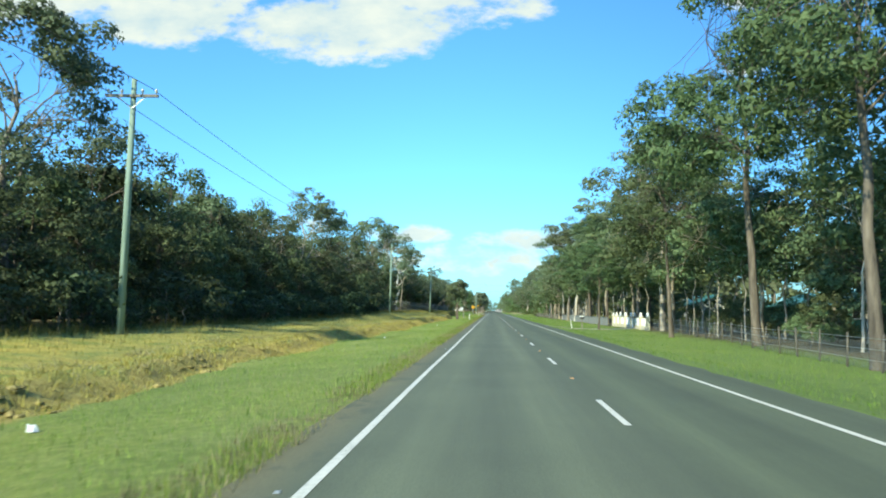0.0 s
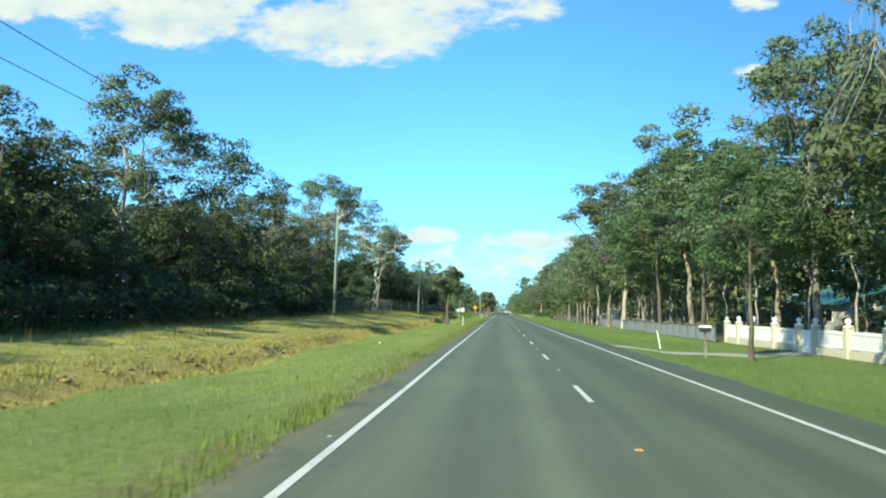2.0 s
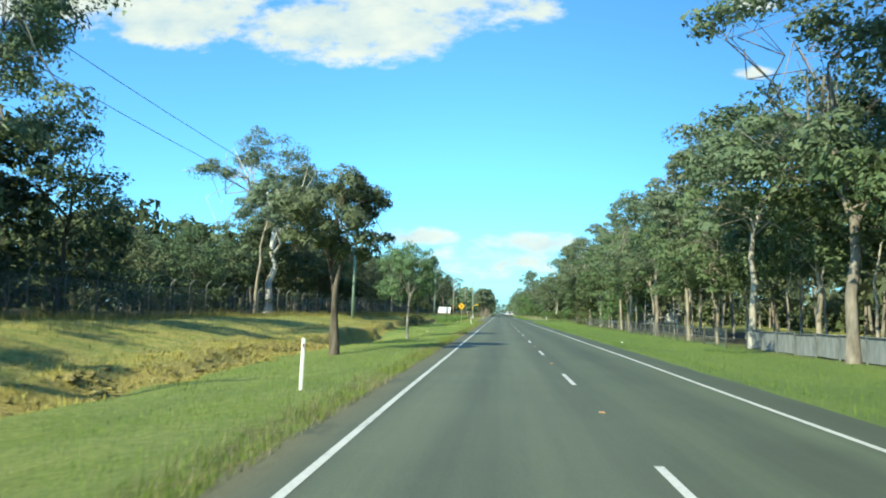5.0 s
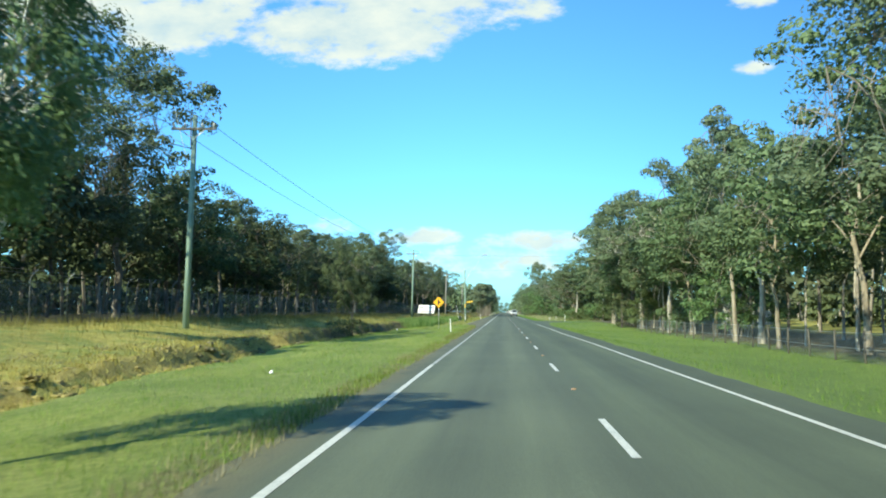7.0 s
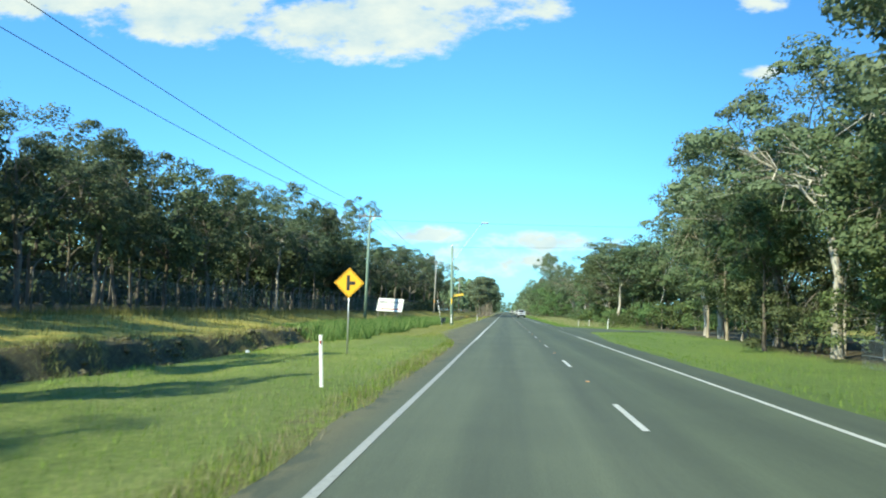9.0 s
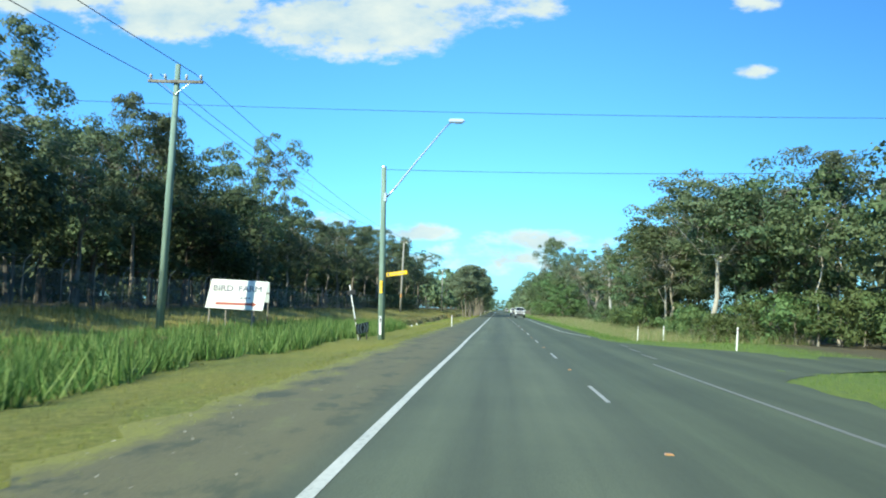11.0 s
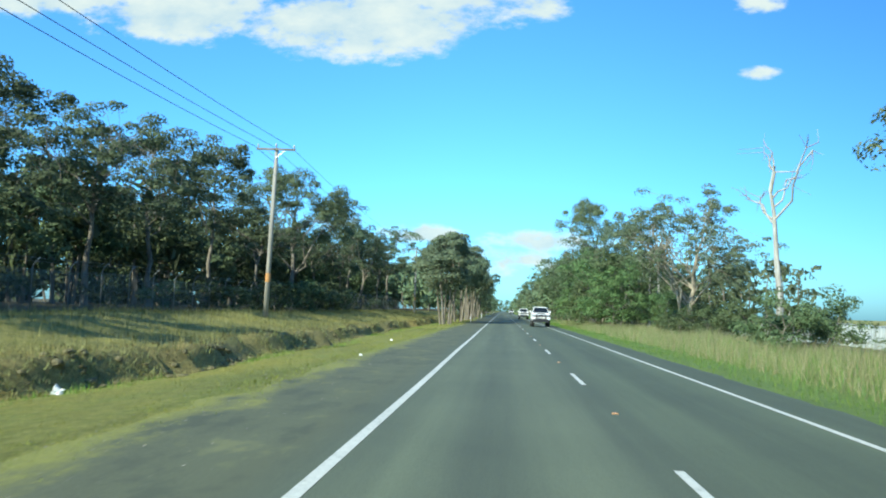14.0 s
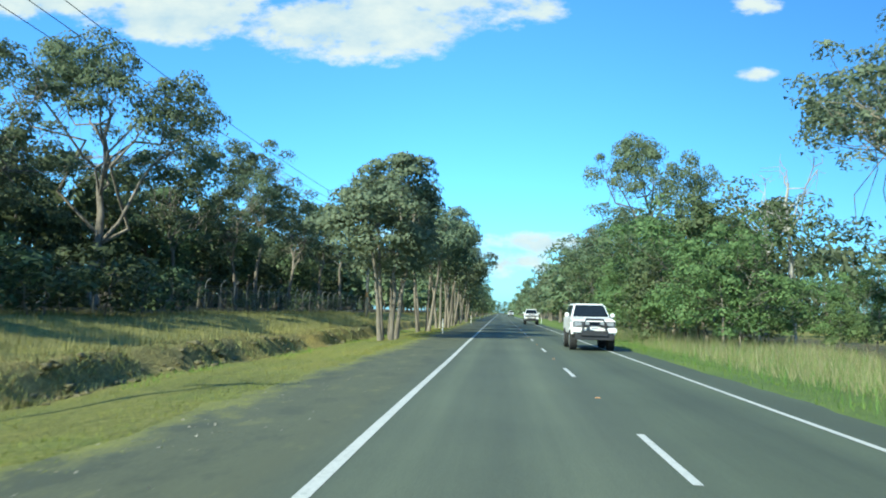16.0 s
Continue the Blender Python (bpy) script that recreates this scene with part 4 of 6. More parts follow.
LEFT_C = [("dense", -25.4, 297, 12.0, 1.1), ("dense", -25.0, 303, 12.4, 1.1), ("dense", -24.6, 309.5, 11.6, 1.1), ("dense", -25.2, 316, 11.0, 1.1), ("dense", -25.0, 322.5, 10.6, 1.1),
          ("dark_gum", -22.8, 297, 13.2, 0.8), ("dark_gum", -23, 291, 10.4, 1.1), ("dark_gum", -26.9, 316, 11.6, 1.2), ("dark_gum", -25.7, 332, 18.4, 0.85), ("dark_gum", -26.9, 325, 11.8, 1.1), ("dark_gum", -27.5, 340, 13.0, 1.1), ("gum", -26.9, 347, 12.3, 1.1),
          ("dark_gum", -26.3, 355, 12.6, 1.2), ("dark_gum", -25.7, 365, 12.8, 1.25), ("dark_gum", -25.7, 374, 13.4, 1.25), ("dark_gum", -25.7, 385, 15.2, 1.15), ("dark_gum", -25.7, 399, 13.2, 1.2),
          ("broad", -25.3, 411, 16.8, 0.95), ("dark_gum", -25.4, 423, 12.6, 1.1), ("dark_gum", -24.6, 441, 17.2, 1.0)]
LEFT_D = [("dark_gum", -24.6, 454, 14.0, 1.2), ("dark_gum", -23.4, 432, 12.2, 1.2), ("dark_gum", -23.4, 464, 13.9, 1.2), ("dark_gum", -23.4, 478, 16.8, 1.2),
          ("clump", -6.4, 407, 10.4, 1.15), ("clump", -7.0, 413, 10.2, 1.1), ("clump", -5.9, 424, 11.0, 1.05), ("clump", -5.4, 436, 11.0, 1.05), ("clump", -5.4, 448, 11.0, 1.0), ("clump", -5.4, 461, 11.0, 1.0), ("clump", -5.4, 478, 11.0, 1.0),
          ("verge", -6.0, 166, 6.3, 0.86), ("twin", -6.4, 144.8, 7.3, 1.1), ("oak", -10.5, 215.0, 6.7, 0.64)]
RIGHT_A = [("pine", 12.4, 27.0, 21.0, 1.0), ("pine", 14.1, 44, 22.5, 1.05), ("pine", 12.8, 58.5, 15.8, 1.0), ("green", 17, 52, 12.0, 1.1), ("green", 15, 68, 15.4, 1.1), ("pine", 10.3, 78.5, 8.8, 1.15),
           ("gum", 15.6, 75, 18.2, 0.95), ("dark_gum", 15.2, 84, 15.4, 1.0), ("green", 16, 92, 16.5, 1.15), ("pine", 14.5, 103, 14.0, 1.1), ("slim", 16.0, 112.5, 17.6, 1.4), ("pine", 14, 115, 16.0, 1.15),
           ("pine", 15, 122, 14.5, 1.15), ("gum", 14.2, 137, 18.0, 1.2), ("green", 15, 129, 13.0, 1.1)]
RIGHT_B = [("dark_gum", 13.8, 146, 16.0, 1.3), ("green", 14.5, 151, 13.0, 1.1), ("gum", 14, 159, 14.0, 1.2), ("slim", 13.6, 172, 13.4, 1.15, 190), ("green", 14, 166, 10.5, 1.2), ("dark_gum", 13.5, 183, 12.3, 1.2),
           ("green", 14.5, 176, 11.0, 1.2), ("green", 15, 192, 13.4, 1.2), ("green", 13.5, 198, 10.5, 1.1), ("slim", 14.2, 207.5, 14.2, 1.0, 180), ("gum", 14.6, 204, 12.0, 1.2), ("green", 15, 215, 12.0, 1.1),
           ("gum", 14.3, 226.5, 14.2, 1.2), ("green", 15, 233, 11.5, 1.2), ("gum", 14.5, 241, 13.6, 1.4), ("green", 14.5, 220, 11.0, 1.1)]
RIGHT_C = [("dark_gum", 15, 250, 14.6, 1.15), ("gum", 14.5, 260, 14.6, 1.15), ("green", 13.8, 256, 9.4, 1.05), ("pine", 13.4, 247.5, 8.6, 1.1), ("green", 14.6, 264, 10.5, 1.0), ("gum", 15.5, 268, 12.5, 1.3), ("dense", 21, 283, 13.0, 1.3), ("dark_gum", 19, 300, 12.0, 1.2),
           ("gum", 13.2, 300.5, 10.9, 1.35), ("green", 15.4, 303.5, 10.0, 1.3), ("dense", 16.4, 299.5, 10.8, 1.25), ("green", 16.8, 308, 10.5, 1.1), ("green", 14.4, 318.5, 10.7, 1.35), ("gum", 14.4, 320.4, 9.4, 1.1), ("green", 19, 314, 12.0, 1.2), ("green", 16.4, 329, 11.4, 1.2), ("green", 15.8, 332, 10.6, 1.3), ("dense", 13.8, 326, 8.8, 1.1), ("dense", 18, 324, 10.8, 1.2), ("dense", 18.5, 336, 8.5, 1.0),
           ("bush", 17.4, 338.5, 7.0, 0.85), ("dead", 15.8, 365, 12.4, 1.0), ("sparse", 16.6, 391, 13.4, 1.2)]
RIGHT_D = [("dead", 19.3, 418, 12.8, 0.9), ("dead", 18.5, 421, 12.2, 0.8), ("bush", 18.4, 409, 4.6, 1.2), ("bush", 13, 410, 7.6, 1.1), ("bush", 12.5, 417, 9.4, 1.2), ("bush", 14, 416, 10.2, 1.1), ("bush", 13, 427, 9.8, 1.2),
           ("broad", 13.8, 440, 19.2, 0.7), ("bush", 12.5, 438, 9.0, 1.2), ("bush", 12, 449, 8.5, 1.2), ("dark_gum", 13, 460, 15.0, 1.3), ("bush", 17.5, 403, 4.6, 1.1),
           ("dark_gum", 13, 475, 14, 1.2)]
for kind, x, y, h in (("dense", 18.4, 40, 9.0), ("grove", 21, 46.5, 9.5), ("dense", 24, 52.5, 10.0), ("filldark", 30, 66, 10.5), ("filldark", 27, 57, 9.5)):
    plant(kind, x, y, h, 1.15)
# low shrubs round the foot of the she-oak
for x, y, h in ((-10.4, 214.2, 1.3), (-9.9, 216.0, 1.0), (-11.0, 213.4, 1.4)):
    plant("shrub", x, y, h, 1.1)
plant("gnarly", 13.9, 336.5, 8.4, 1.1, turn=180)
# bright undergrowth at the foot of the trees past the junction
for x, y, h in ((12.6, 296.5, 1.8), (14.2, 298.0, 2.6), (12.9, 303.0, 2.2), (15.2, 300.0, 2.4), (13.4, 308.0, 2.4), (15.0, 312.0, 2.6), (16.5, 296.0, 3.0), (13.2, 323.5, 2.6), (15.2, 325.0, 3.0), (18.5, 293.0, 3.2), (20.5, 290.0, 3.4),
                (12.8, 334.0, 2.4), (22.5, 286.5, 3.2), (18.0, 305.0, 3.0)):
    plant("brush", x, y, h, 1.0)
for x, y, h in ((15.6, 236, 6.5), (15.4, 247, 7.0), (15.6, 256, 7.0), (15.8, 213, 5.5), (15.8, 226, 6.0)):
    plant("bush", x, y, h, 1.1)
for row in (LEFT_A, LEFT_B, LEFT_C, LEFT_D, RIGHT_A, RIGHT_B, RIGHT_C, RIGHT_D):
    for kind, x, y, h, w, *turn in row:
        plant(kind, x, y, h, w, *turn)

# the forest behind the left front row
fr = random.Random(21)


def low_wood(y):
    """The wood is lower for a stretch."""
    return 0.68 if 152 < y < 189 else 1.0


y = 14.0
while y < 486:
    plant("filldark" if fr.random() < (0.65 if y < 160 else 0.35 if y < 290 else 0.5) else "fill", (-25.6 if y < 325 else -29.5) + fr.uniform(-1.4, 1.4), y + fr.uniform(-1.5, 1.5), fr.uniform(8.0, 10.8) * low_wood(y) * (1.0 if y < 290 else 0.98), fr.uniform(0.95, 1.25))
    y += 5.4 if y < 345 else 7.6
y = 12.0
while y < 470:
    if y < 175 or fr.random() < (0.35 if y < 290 else 0.8):
        plant("shrub", -22.2 + fr.uniform(-0.8, 0.9), y, fr.uniform(1.8, 3.8) if y < 175 else fr.uniform(1.4, 2.4), fr.uniform(0.9, 1.4))
    y += 3.6 if y < 175 else 5.4
y = 8.0
while y < 128:
    plant("dense", -20.6 + fr.uniform(-0.6, 0.6), y, fr.uniform(4.5, 7.0), fr.uniform(1.0, 1.3))
    y += fr.uniform(5.0, 8.0)
y = 9.0
while y < 134:
    plant("shrub", -18.6 + fr.uniform(-0.7, 0.7) - 1.2 * max(0.0, (y - 100) / 34), y, fr.uniform(1.5, 3.4), fr.uniform(1.0, 1.5))
    y += 2.3
for x, y, h in ((-19.0, 378, 2.2), (-19.3, 382, 2.8), (-19.0, 387, 2.4), (-19.2, 391, 3.0), (-19.4, 396, 2.6), (-19.0, 372, 1.8), (-18.6, 400, 3.0), (-18.2, 404, 2.6), (-17.6, 393, 2.8), (-18.0, 397, 3.2), (-19.2, 408, 2.4), (-17.8, 384, 2.4)):
    plant("shrub", x, y, h, 1.4)
# trees behind the right front row; the paddocks past the junction are open


def open_land(y, x=20):
    return 262 < y < 290 or 338 < y < (418 if x < 24 else 456)


y = 14.0
while y < 486:
    if not open_land(y) and (y > 140 or fr.random() < 0.6):
        plant("filldark" if fr.random() < 0.08 else "grove", 19.0 + fr.uniform(-2, 2), y + fr.uniform(-2, 2), fr.uniform(8.5, 11.5), fr.uniform(0.95, 1.25))
    y += 6.5
for x, y, h in ((21, 372, 3.0), (20, 383, 3.4), (19, 393, 3.2), (18.5, 398, 3.8), (22, 360, 2.2), (17, 345, 2.2), (18, 354, 2.0), (14.6, 361, 3.3), (17, 362.5, 3.4), (14.4, 385.5, 2.3), (15.6, 388, 2.6), (17.2, 385, 2.4), (19.4, 387, 2.8), (13.6, 338, 2.0)):
    plant("round", x, y, h, 1.2)
y = 52.0
while y < 258:
    plant("grove", 15.6 + fr.uniform(-0.8, 1.2), y, fr.uniform(8.0, 10.5), fr.uniform(0.75, 1.0))
    y += fr.uniform(4.5, 8.0)
# scrub between the wire fence and the sheds
for x, y, h in ((17.0, 44, 2.2), (19.5, 48, 2.8), (18.0, 54, 2.4), (21.5, 57, 3.0), (17.6, 62, 2.0), (20.5, 66, 2.8), (18.8, 71, 2.2), (22.5, 74, 3.2), (19.6, 79, 2.4), (18.2, 86, 2.0), (21.8, 92, 3.0), (19.0, 100, 2.6), (23, 108, 3.2), (20, 114, 2.8), (24, 48, 3.2), (25.5, 64, 3.4)):
    plant("round", x, y, h, 1.15)
for x, y, h in ((16.4, 37, 10.5), (19.0, 58, 9.5), (17.2, 65, 10.0), (21.0, 71, 10.5), (18.5, 83, 9.5), (17.4, 97, 10.0), (20.0, 52.0, 10.5)):
    plant("grove", x, y, h, 0.9)
# the first trees of the avenue that runs on to the horizon
for side, x0 in ((-1, -8.5), (1, 12.0)):
    y = 486.0
    while y < 760:
        plant("far", x0 + side * fr.uniform(-0.6, 1.5), y, fr.uniform(8.5, 12) if side < 0 else fr.uniform(10.5, 14), fr.uniform(0.9, 1.2))
        y += 10 + (y - 480) * 0.02


def deep_woods(name, label, seed, spots, leaf, per, mat, bark):
    """Trees too deep in the wood to pick apart: stems and leaf clumps in one mesh each."""
    rng = np.random.default_rng(seed)
    cs, rs, stems = [], [], Shape()
    for x, y, h, low in spots:
        n = 15
        u = rng.random(n)
        z0 = gz(x, y)
        stems.tube([(x, y, z0 - 0.2), (x + rng.normal(0, 0.3), y + rng.normal(0, 0.3), z0 + h * 0.5), (x + rng.normal(0, 0.6), y + rng.normal(0, 0.6), z0 + h * 0.85)], [0.15, 0.11, 0.03], 4, False)
        cs.append(np.stack([x + rng.normal(0, h * 0.14, n), y + rng.normal(0, h * 0.14, n), z0 + h * (low + (0.97 - low) * u)], -1))
        rs.append(np.full(n, h * 0.115) * (0.7 + 0.6 * rng.random(n)))
    t = tagged(new(name), label, "woods", kind="stuff")
    part("stems", stems.mesh("stems", bark), None, t)
    lv, soft = leaves_at(rng, np.concatenate(cs), np.concatenate(rs), per, leaf, 0.5, 0.4)
    part("foliage", quad_mesh("foliage", lv, mat, soft), None, t)


dr = np.random.default_rng(33)
deep = []
for depth, step, lo, hi in ((-30.5, 5.0, 8.5, 11), (-35.5, 5.0, 8.5, 11.5), (-41, 5.5, 9, 12), (-47, 6, 10, 13)):
    for y in np.arange(8, 560, step):
        deep.append((depth + dr.uniform(-2, 2), y + dr.uniform(-2, 2), dr.uniform(lo, hi) * low_wood(y), dr.uniform(0.15, 0.45)))
deep_woods("deep_forest", "dim eucalypt forest behind the security fence", 34, deep, 1.05, 11, M_LEAF_DARK, M_BARK_GREY)
under = [(dr.uniform(-58, -27) if y < 200 else dr.uniform(-62, -35), y + dr.uniform(-1, 1), dr.uniform(2.5, 5.5) if y < 150 else dr.uniform(2.6, 5.8), 0.02) for y in np.arange(4, 600, 0.75)]
deep_woods("deep_understorey", "dim scrub on the open forest floor", 39, [u for u in under if u[1] >= 200], 0.8, 11, M_LEAF_DARK, M_BARK_GREY)
under = [u for u in under if u[1] < 200]
deep_woods("understorey", "dark scrub filling the forest floor", 35, under, 0.8, 11, M_LEAF_DARK, M_BARK_DARK)
deep = []
for depth, step, lo, hi in ((26, 6.5, 8.5, 11.5), (33, 6.0, 9, 12), (41, 6, 9.5, 12.5), (50, 7, 10, 13)):
    for y in np.arange(8, 560, step):
        if not open_land(y, 30) and (y > 140 or dr.random() < 0.45):
            deep.append((depth + dr.uniform(-2, 2), y + dr.uniform(-2, 2), dr.uniform(lo, hi) * (1.0 if y > 140 else 0.85), dr.uniform(0.12, 0.4)))
deep_woods("deep_trees", "mixed trees filling the roadside properties", 36, deep, 1.05, 11, M_LEAF_GUM, M_BARK_GREY)
under = [(dr.uniform(31, 56), y + dr.uniform(-1, 1), dr.uniform(1.6, 3.8), 0.02) for y in np.arange(4, 560, 1.3) if not open_land(y, 30)]
under += [(dr.uniform(60, 80), y, dr.uniform(4, 7), 0.05) for y in np.arange(255, 430, 1.6)]
under += [(dr.uniform(27, 40), y, dr.uniform(2.5, 5), 0.03) for y in np.arange(268, 334, 1.3)]
deep_woods("garden_scrub", "dark shrubs behind the roadside fences", 37, under, 0.8, 11, M_LEAF_OLIVE, M_BARK_PALE)
deep = []
for side, x0 in ((-1, -9), (1, 12.5)):
    for depth in (0, 7, 14, 22):
        y = 490.0 + depth if depth else 765.0
        while y < 1250:
            deep.append((x0 + side * (depth + dr.uniform(-1, 2)), y, dr.uniform(9, 13.5), dr.uniform(0.08, 0.3)))
            y += 9 + (y - 480) * 0.012
deep += [(x, dr.uniform(1255, 1330), dr.uniform(10, 15), 0.05) for x in np.arange(-60, 62, 3.0)]
deep_woods("avenue_woods", "grey-green trees closing in along the far road", 38, deep, 1.7, 10, M_LEAF_GUM, M_BARK_GREY)


# ---- grass, straw and reeds ----
def blades(name, label, cat, mat, n, xr, yr, hr, width, seed, keep=None, bend=0.35, bias=1.0, level=None, follow=False, flat_z=None):
    rng = np.random.default_rng(seed)
    y = yr[0] + (yr[1] - yr[0]) * rng.random(n)
    x = xr[0] + (xr[1] - xr[0]) * rng.random(n) ** bias
    if follow:
        x = x + ditch_x(y)
    if keep is not None:
        k = keep(x, y, rng)
        x, y = x[k], y[k]
    z = ground_z(x, y)
    if flat_z is not None:
        z = np.maximum(z, flat_z)
    n = len(x)
    clump = 0.7 + 0.6 * (0.5 + 0.5 * np.sin(x * 2.3 + 1.7 * np.sin(y * 0.8)) * np.sin(y * 1.3 + x))
    h = (hr[0] + (hr[1] - hr[0]) * rng.random(n) ** 1.5) * clump
    if level is not None:
        h = np.maximum(0.25, level * clump * (0.35 + 0.85 * rng.random(n)) - z)
    a = rng.random(n) * 2 * np.pi
    w = width * (0.6 + 0.8 * rng.random(n))
    lean = bend * h * rng.random(n)
    b = rng.random(n) * 2 * np.pi
    wx, wy = np.cos(a) * w / 2, np.sin(a) * w / 2
    tx, ty = np.cos(b) * lean, np.sin(b) * lean
    v = np.stack([np.stack([x - wx, y - wy, z - 0.03], -1), np.stack([x + wx, y + wy, z - 0.03], -1),
                  np.stack([x + tx, y + ty, z + h], -1)], 1)
    return tagged(new(name, quad_mesh(name, v, mat)), label, cat, kind="stuff")


blades("verge_grass", "short green grass on the road verge", "grass", M_GRASS, 130000, (-2.5, -11.0), (0, 252), (0.03, 0.11), 0.014, 1,
       lambda x, y, r: (x < shoulder_l(y) + 0.15) & (x > ditch_x(y) - 0.1), bias=1.5)
blades("dry_verge_grass", "short yellowing grass on the wide verge", "grass", M_GRASS_DRY, 90000, (-2.5, -11.0), (252, 440), (0.02, 0.08), 0.014, 13,
       lambda x, y, r: (x < shoulder_l(y) + 0.15) & (x > ditch_x(y) - 0.1), bias=1.5)
blades("edge_weeds", "taller weedy grass tufts along the road edge", "grass", M_GRASS, 44000, (-2.3, -3.0), (0, 250), (0.05, 0.22), 0.013, 2,
       lambda x, y, r: (x < shoulder_l(y) + 0.1) & (np.sin(y * 0.9) + np.sin(y * 0.37) + r.normal(0, 0.9, len(x)) > 0.0), bias=1.4)
blades("shoulder_weeds", "thin weeds creeping onto the sealed shoulder", "grass", M_GRASS_DRY, 26000, (-3.0, -5.2), (248, 440), (0.01, 0.04), 0.014, 12,
       lambda x, y, r: r.random(len(x)) < 0.9 * smooth(-1.0, 0.15, shoulder_l(y) - x) * (0.35 + 0.65 * (np.sin(y * 0.7) + np.sin(y * 0.21) > 0)), flat_z=0.0)
blades("bank_grass", "dry brown grass hanging on the ditch bank", "grass", M_DRY, 20000, (0.25, -1.6), (0, 190), (0.05, 0.20), 0.03, 3, lambda x, y, r: (y < 155) | (y > 172), bend=0.9, follow=True)
blades("weathered_bank_grass", "faded grey-brown grass on the eroded bank", "grass", M_FADED, 26000, (0.25, -1.6), (190, 440), (0.05, 0.18), 0.028, 18, bend=0.9, follow=True)
blades("bank_tufts", "green tufts in the ditch", "grass", M_GRASS, 12000, (1.6, 0.1), (190, 440), (0.04, 0.20), 0.02, 8, lambda x, y, r: np.sin(y * 0.5 + x) > -0.2, follow=True)
blades("mown_straw", "flattened straw on top of the bank", "grass", M_STRAW, 26000, (-1.0, -5.5), (0, 310), (0.02, 0.10), 0.035, 11, bend=1.6, follow=True)
blades("straw_grass", "tall yellow seeding grass in front of the forest", "grass", M_STRAW, 72000, (-13.0, -20.6), (0, 284), (0.12, 0.60), 0.02, 4,
       lambda x, y, r: r.random(len(x)) < 0.10 + 0.90 * smooth(14.0, 17.0, -x - 1.2 * smooth(210, 190, y)))
# olive blades replace the straw here, their dark tone painting the forest's shade
blades("olive_grass", "long grass before the far forest, olive tone carrying the forest's shade", "grass", M_FADED, 40000, (-10.5, -20.6), (272, 460), (0.08, 0.42), 0.022, 19)
blades("green_straw", "half-green grass among the straw", "grass", M_GRASS_DRY, 30000, (-11.5, -20.6), (0, 460), (0.05, 0.28), 0.022, 5)
blades("right_verge_grass", "lush green grass on the far verge", "grass", M_LUSH, 85000, (5.6, 14.5), (0, 450), (0.03, 0.16), 0.022, 6,
       lambda x, y, r: (x > 5.5) & ~((y > 246) & (y < 295) & (x < 5.75 + np.array([mouth(q) for q in y]))) & ~((y > 81.3) & (y < 84.9)))
blades("right_tall_grass", "tall seeding grass on the far verge", "grass", M_LUSH, 36000, (6.0, 17.0), (294, 450), (0.15, 0.8), 0.014, 7,
       lambda x, y, r: (x > 6.2 + 6 * smooth(300, 288, y)) & (r.random(len(x)) < 0.05 + 0.95 * smooth(7.4, 9.5, x)))
blades("right_seed_heads", "straw-coloured seed heads among tall grass", "grass", M_BEIGE, 60000, (8.4, 17.0), (294, 450), (0.3, 0.95), 0.014, 9, bend=0.9)
blades("reeds", "tall bright green reeds filling the ditch", "reeds", M_REED, 46000, (-7.4, -12.6), (246, 316), (0.75, 1.15), 0.045, 10,
       lambda x, y, r: (x > -12.6 + 2.6 * smooth(296, 314, y)) & (x < -7.8 - 0.35 * np.sin(y * 0.4) - 0.25 * np.sin(y * 1.7) - 0.4 * r.random(len(x)) ** 2) & (np.sin(x * 3.1 + 2 * np.sin(y * 0.9)) + np.sin(y * 2.3 + x) + r.normal(0, 0.7, len(x)) > -0.7), bend=0.75, level=0.66)

blades("bank_tussocks", "faded grass tussocks hanging over the cut bank", "grass", M_FADED, 46000, (0.15, -0.8), (186, 440), (0.06, 0.24), 0.024, 14,
       lambda x, y, r: np.sin(y * 1.1) + np.sin(y * 0.43 + 1) + r.normal(0, 0.8, len(x)) > -0.3, bend=1.5, follow=True)
blades("verge_seed_heads", "pale seed heads standing above the mown verge", "grass", M_BEIGE, 16000, (-2.5, -9.0), (0, 250), (0.06, 0.17), 0.008, 15,
       lambda x, y, r: (x < shoulder_l(y) + 0.1) & (x > ditch_x(y)), bias=1.6)

blades("dry_edge_weeds", "straggling brown weeds along the broken road edge", "grass", M_BEIGE, 34000, (-2.3, -3.15), (0, 252), (0.05, 0.22), 0.013, 17,
       lambda x, y, r: (x < shoulder_l(y) + 0.12) & (np.sin(y * 0.31) + np.sin(y * 1.3 + 1) + r.normal(0, 0.9, len(x)) > 0.2), bias=1.5, bend=0.8)


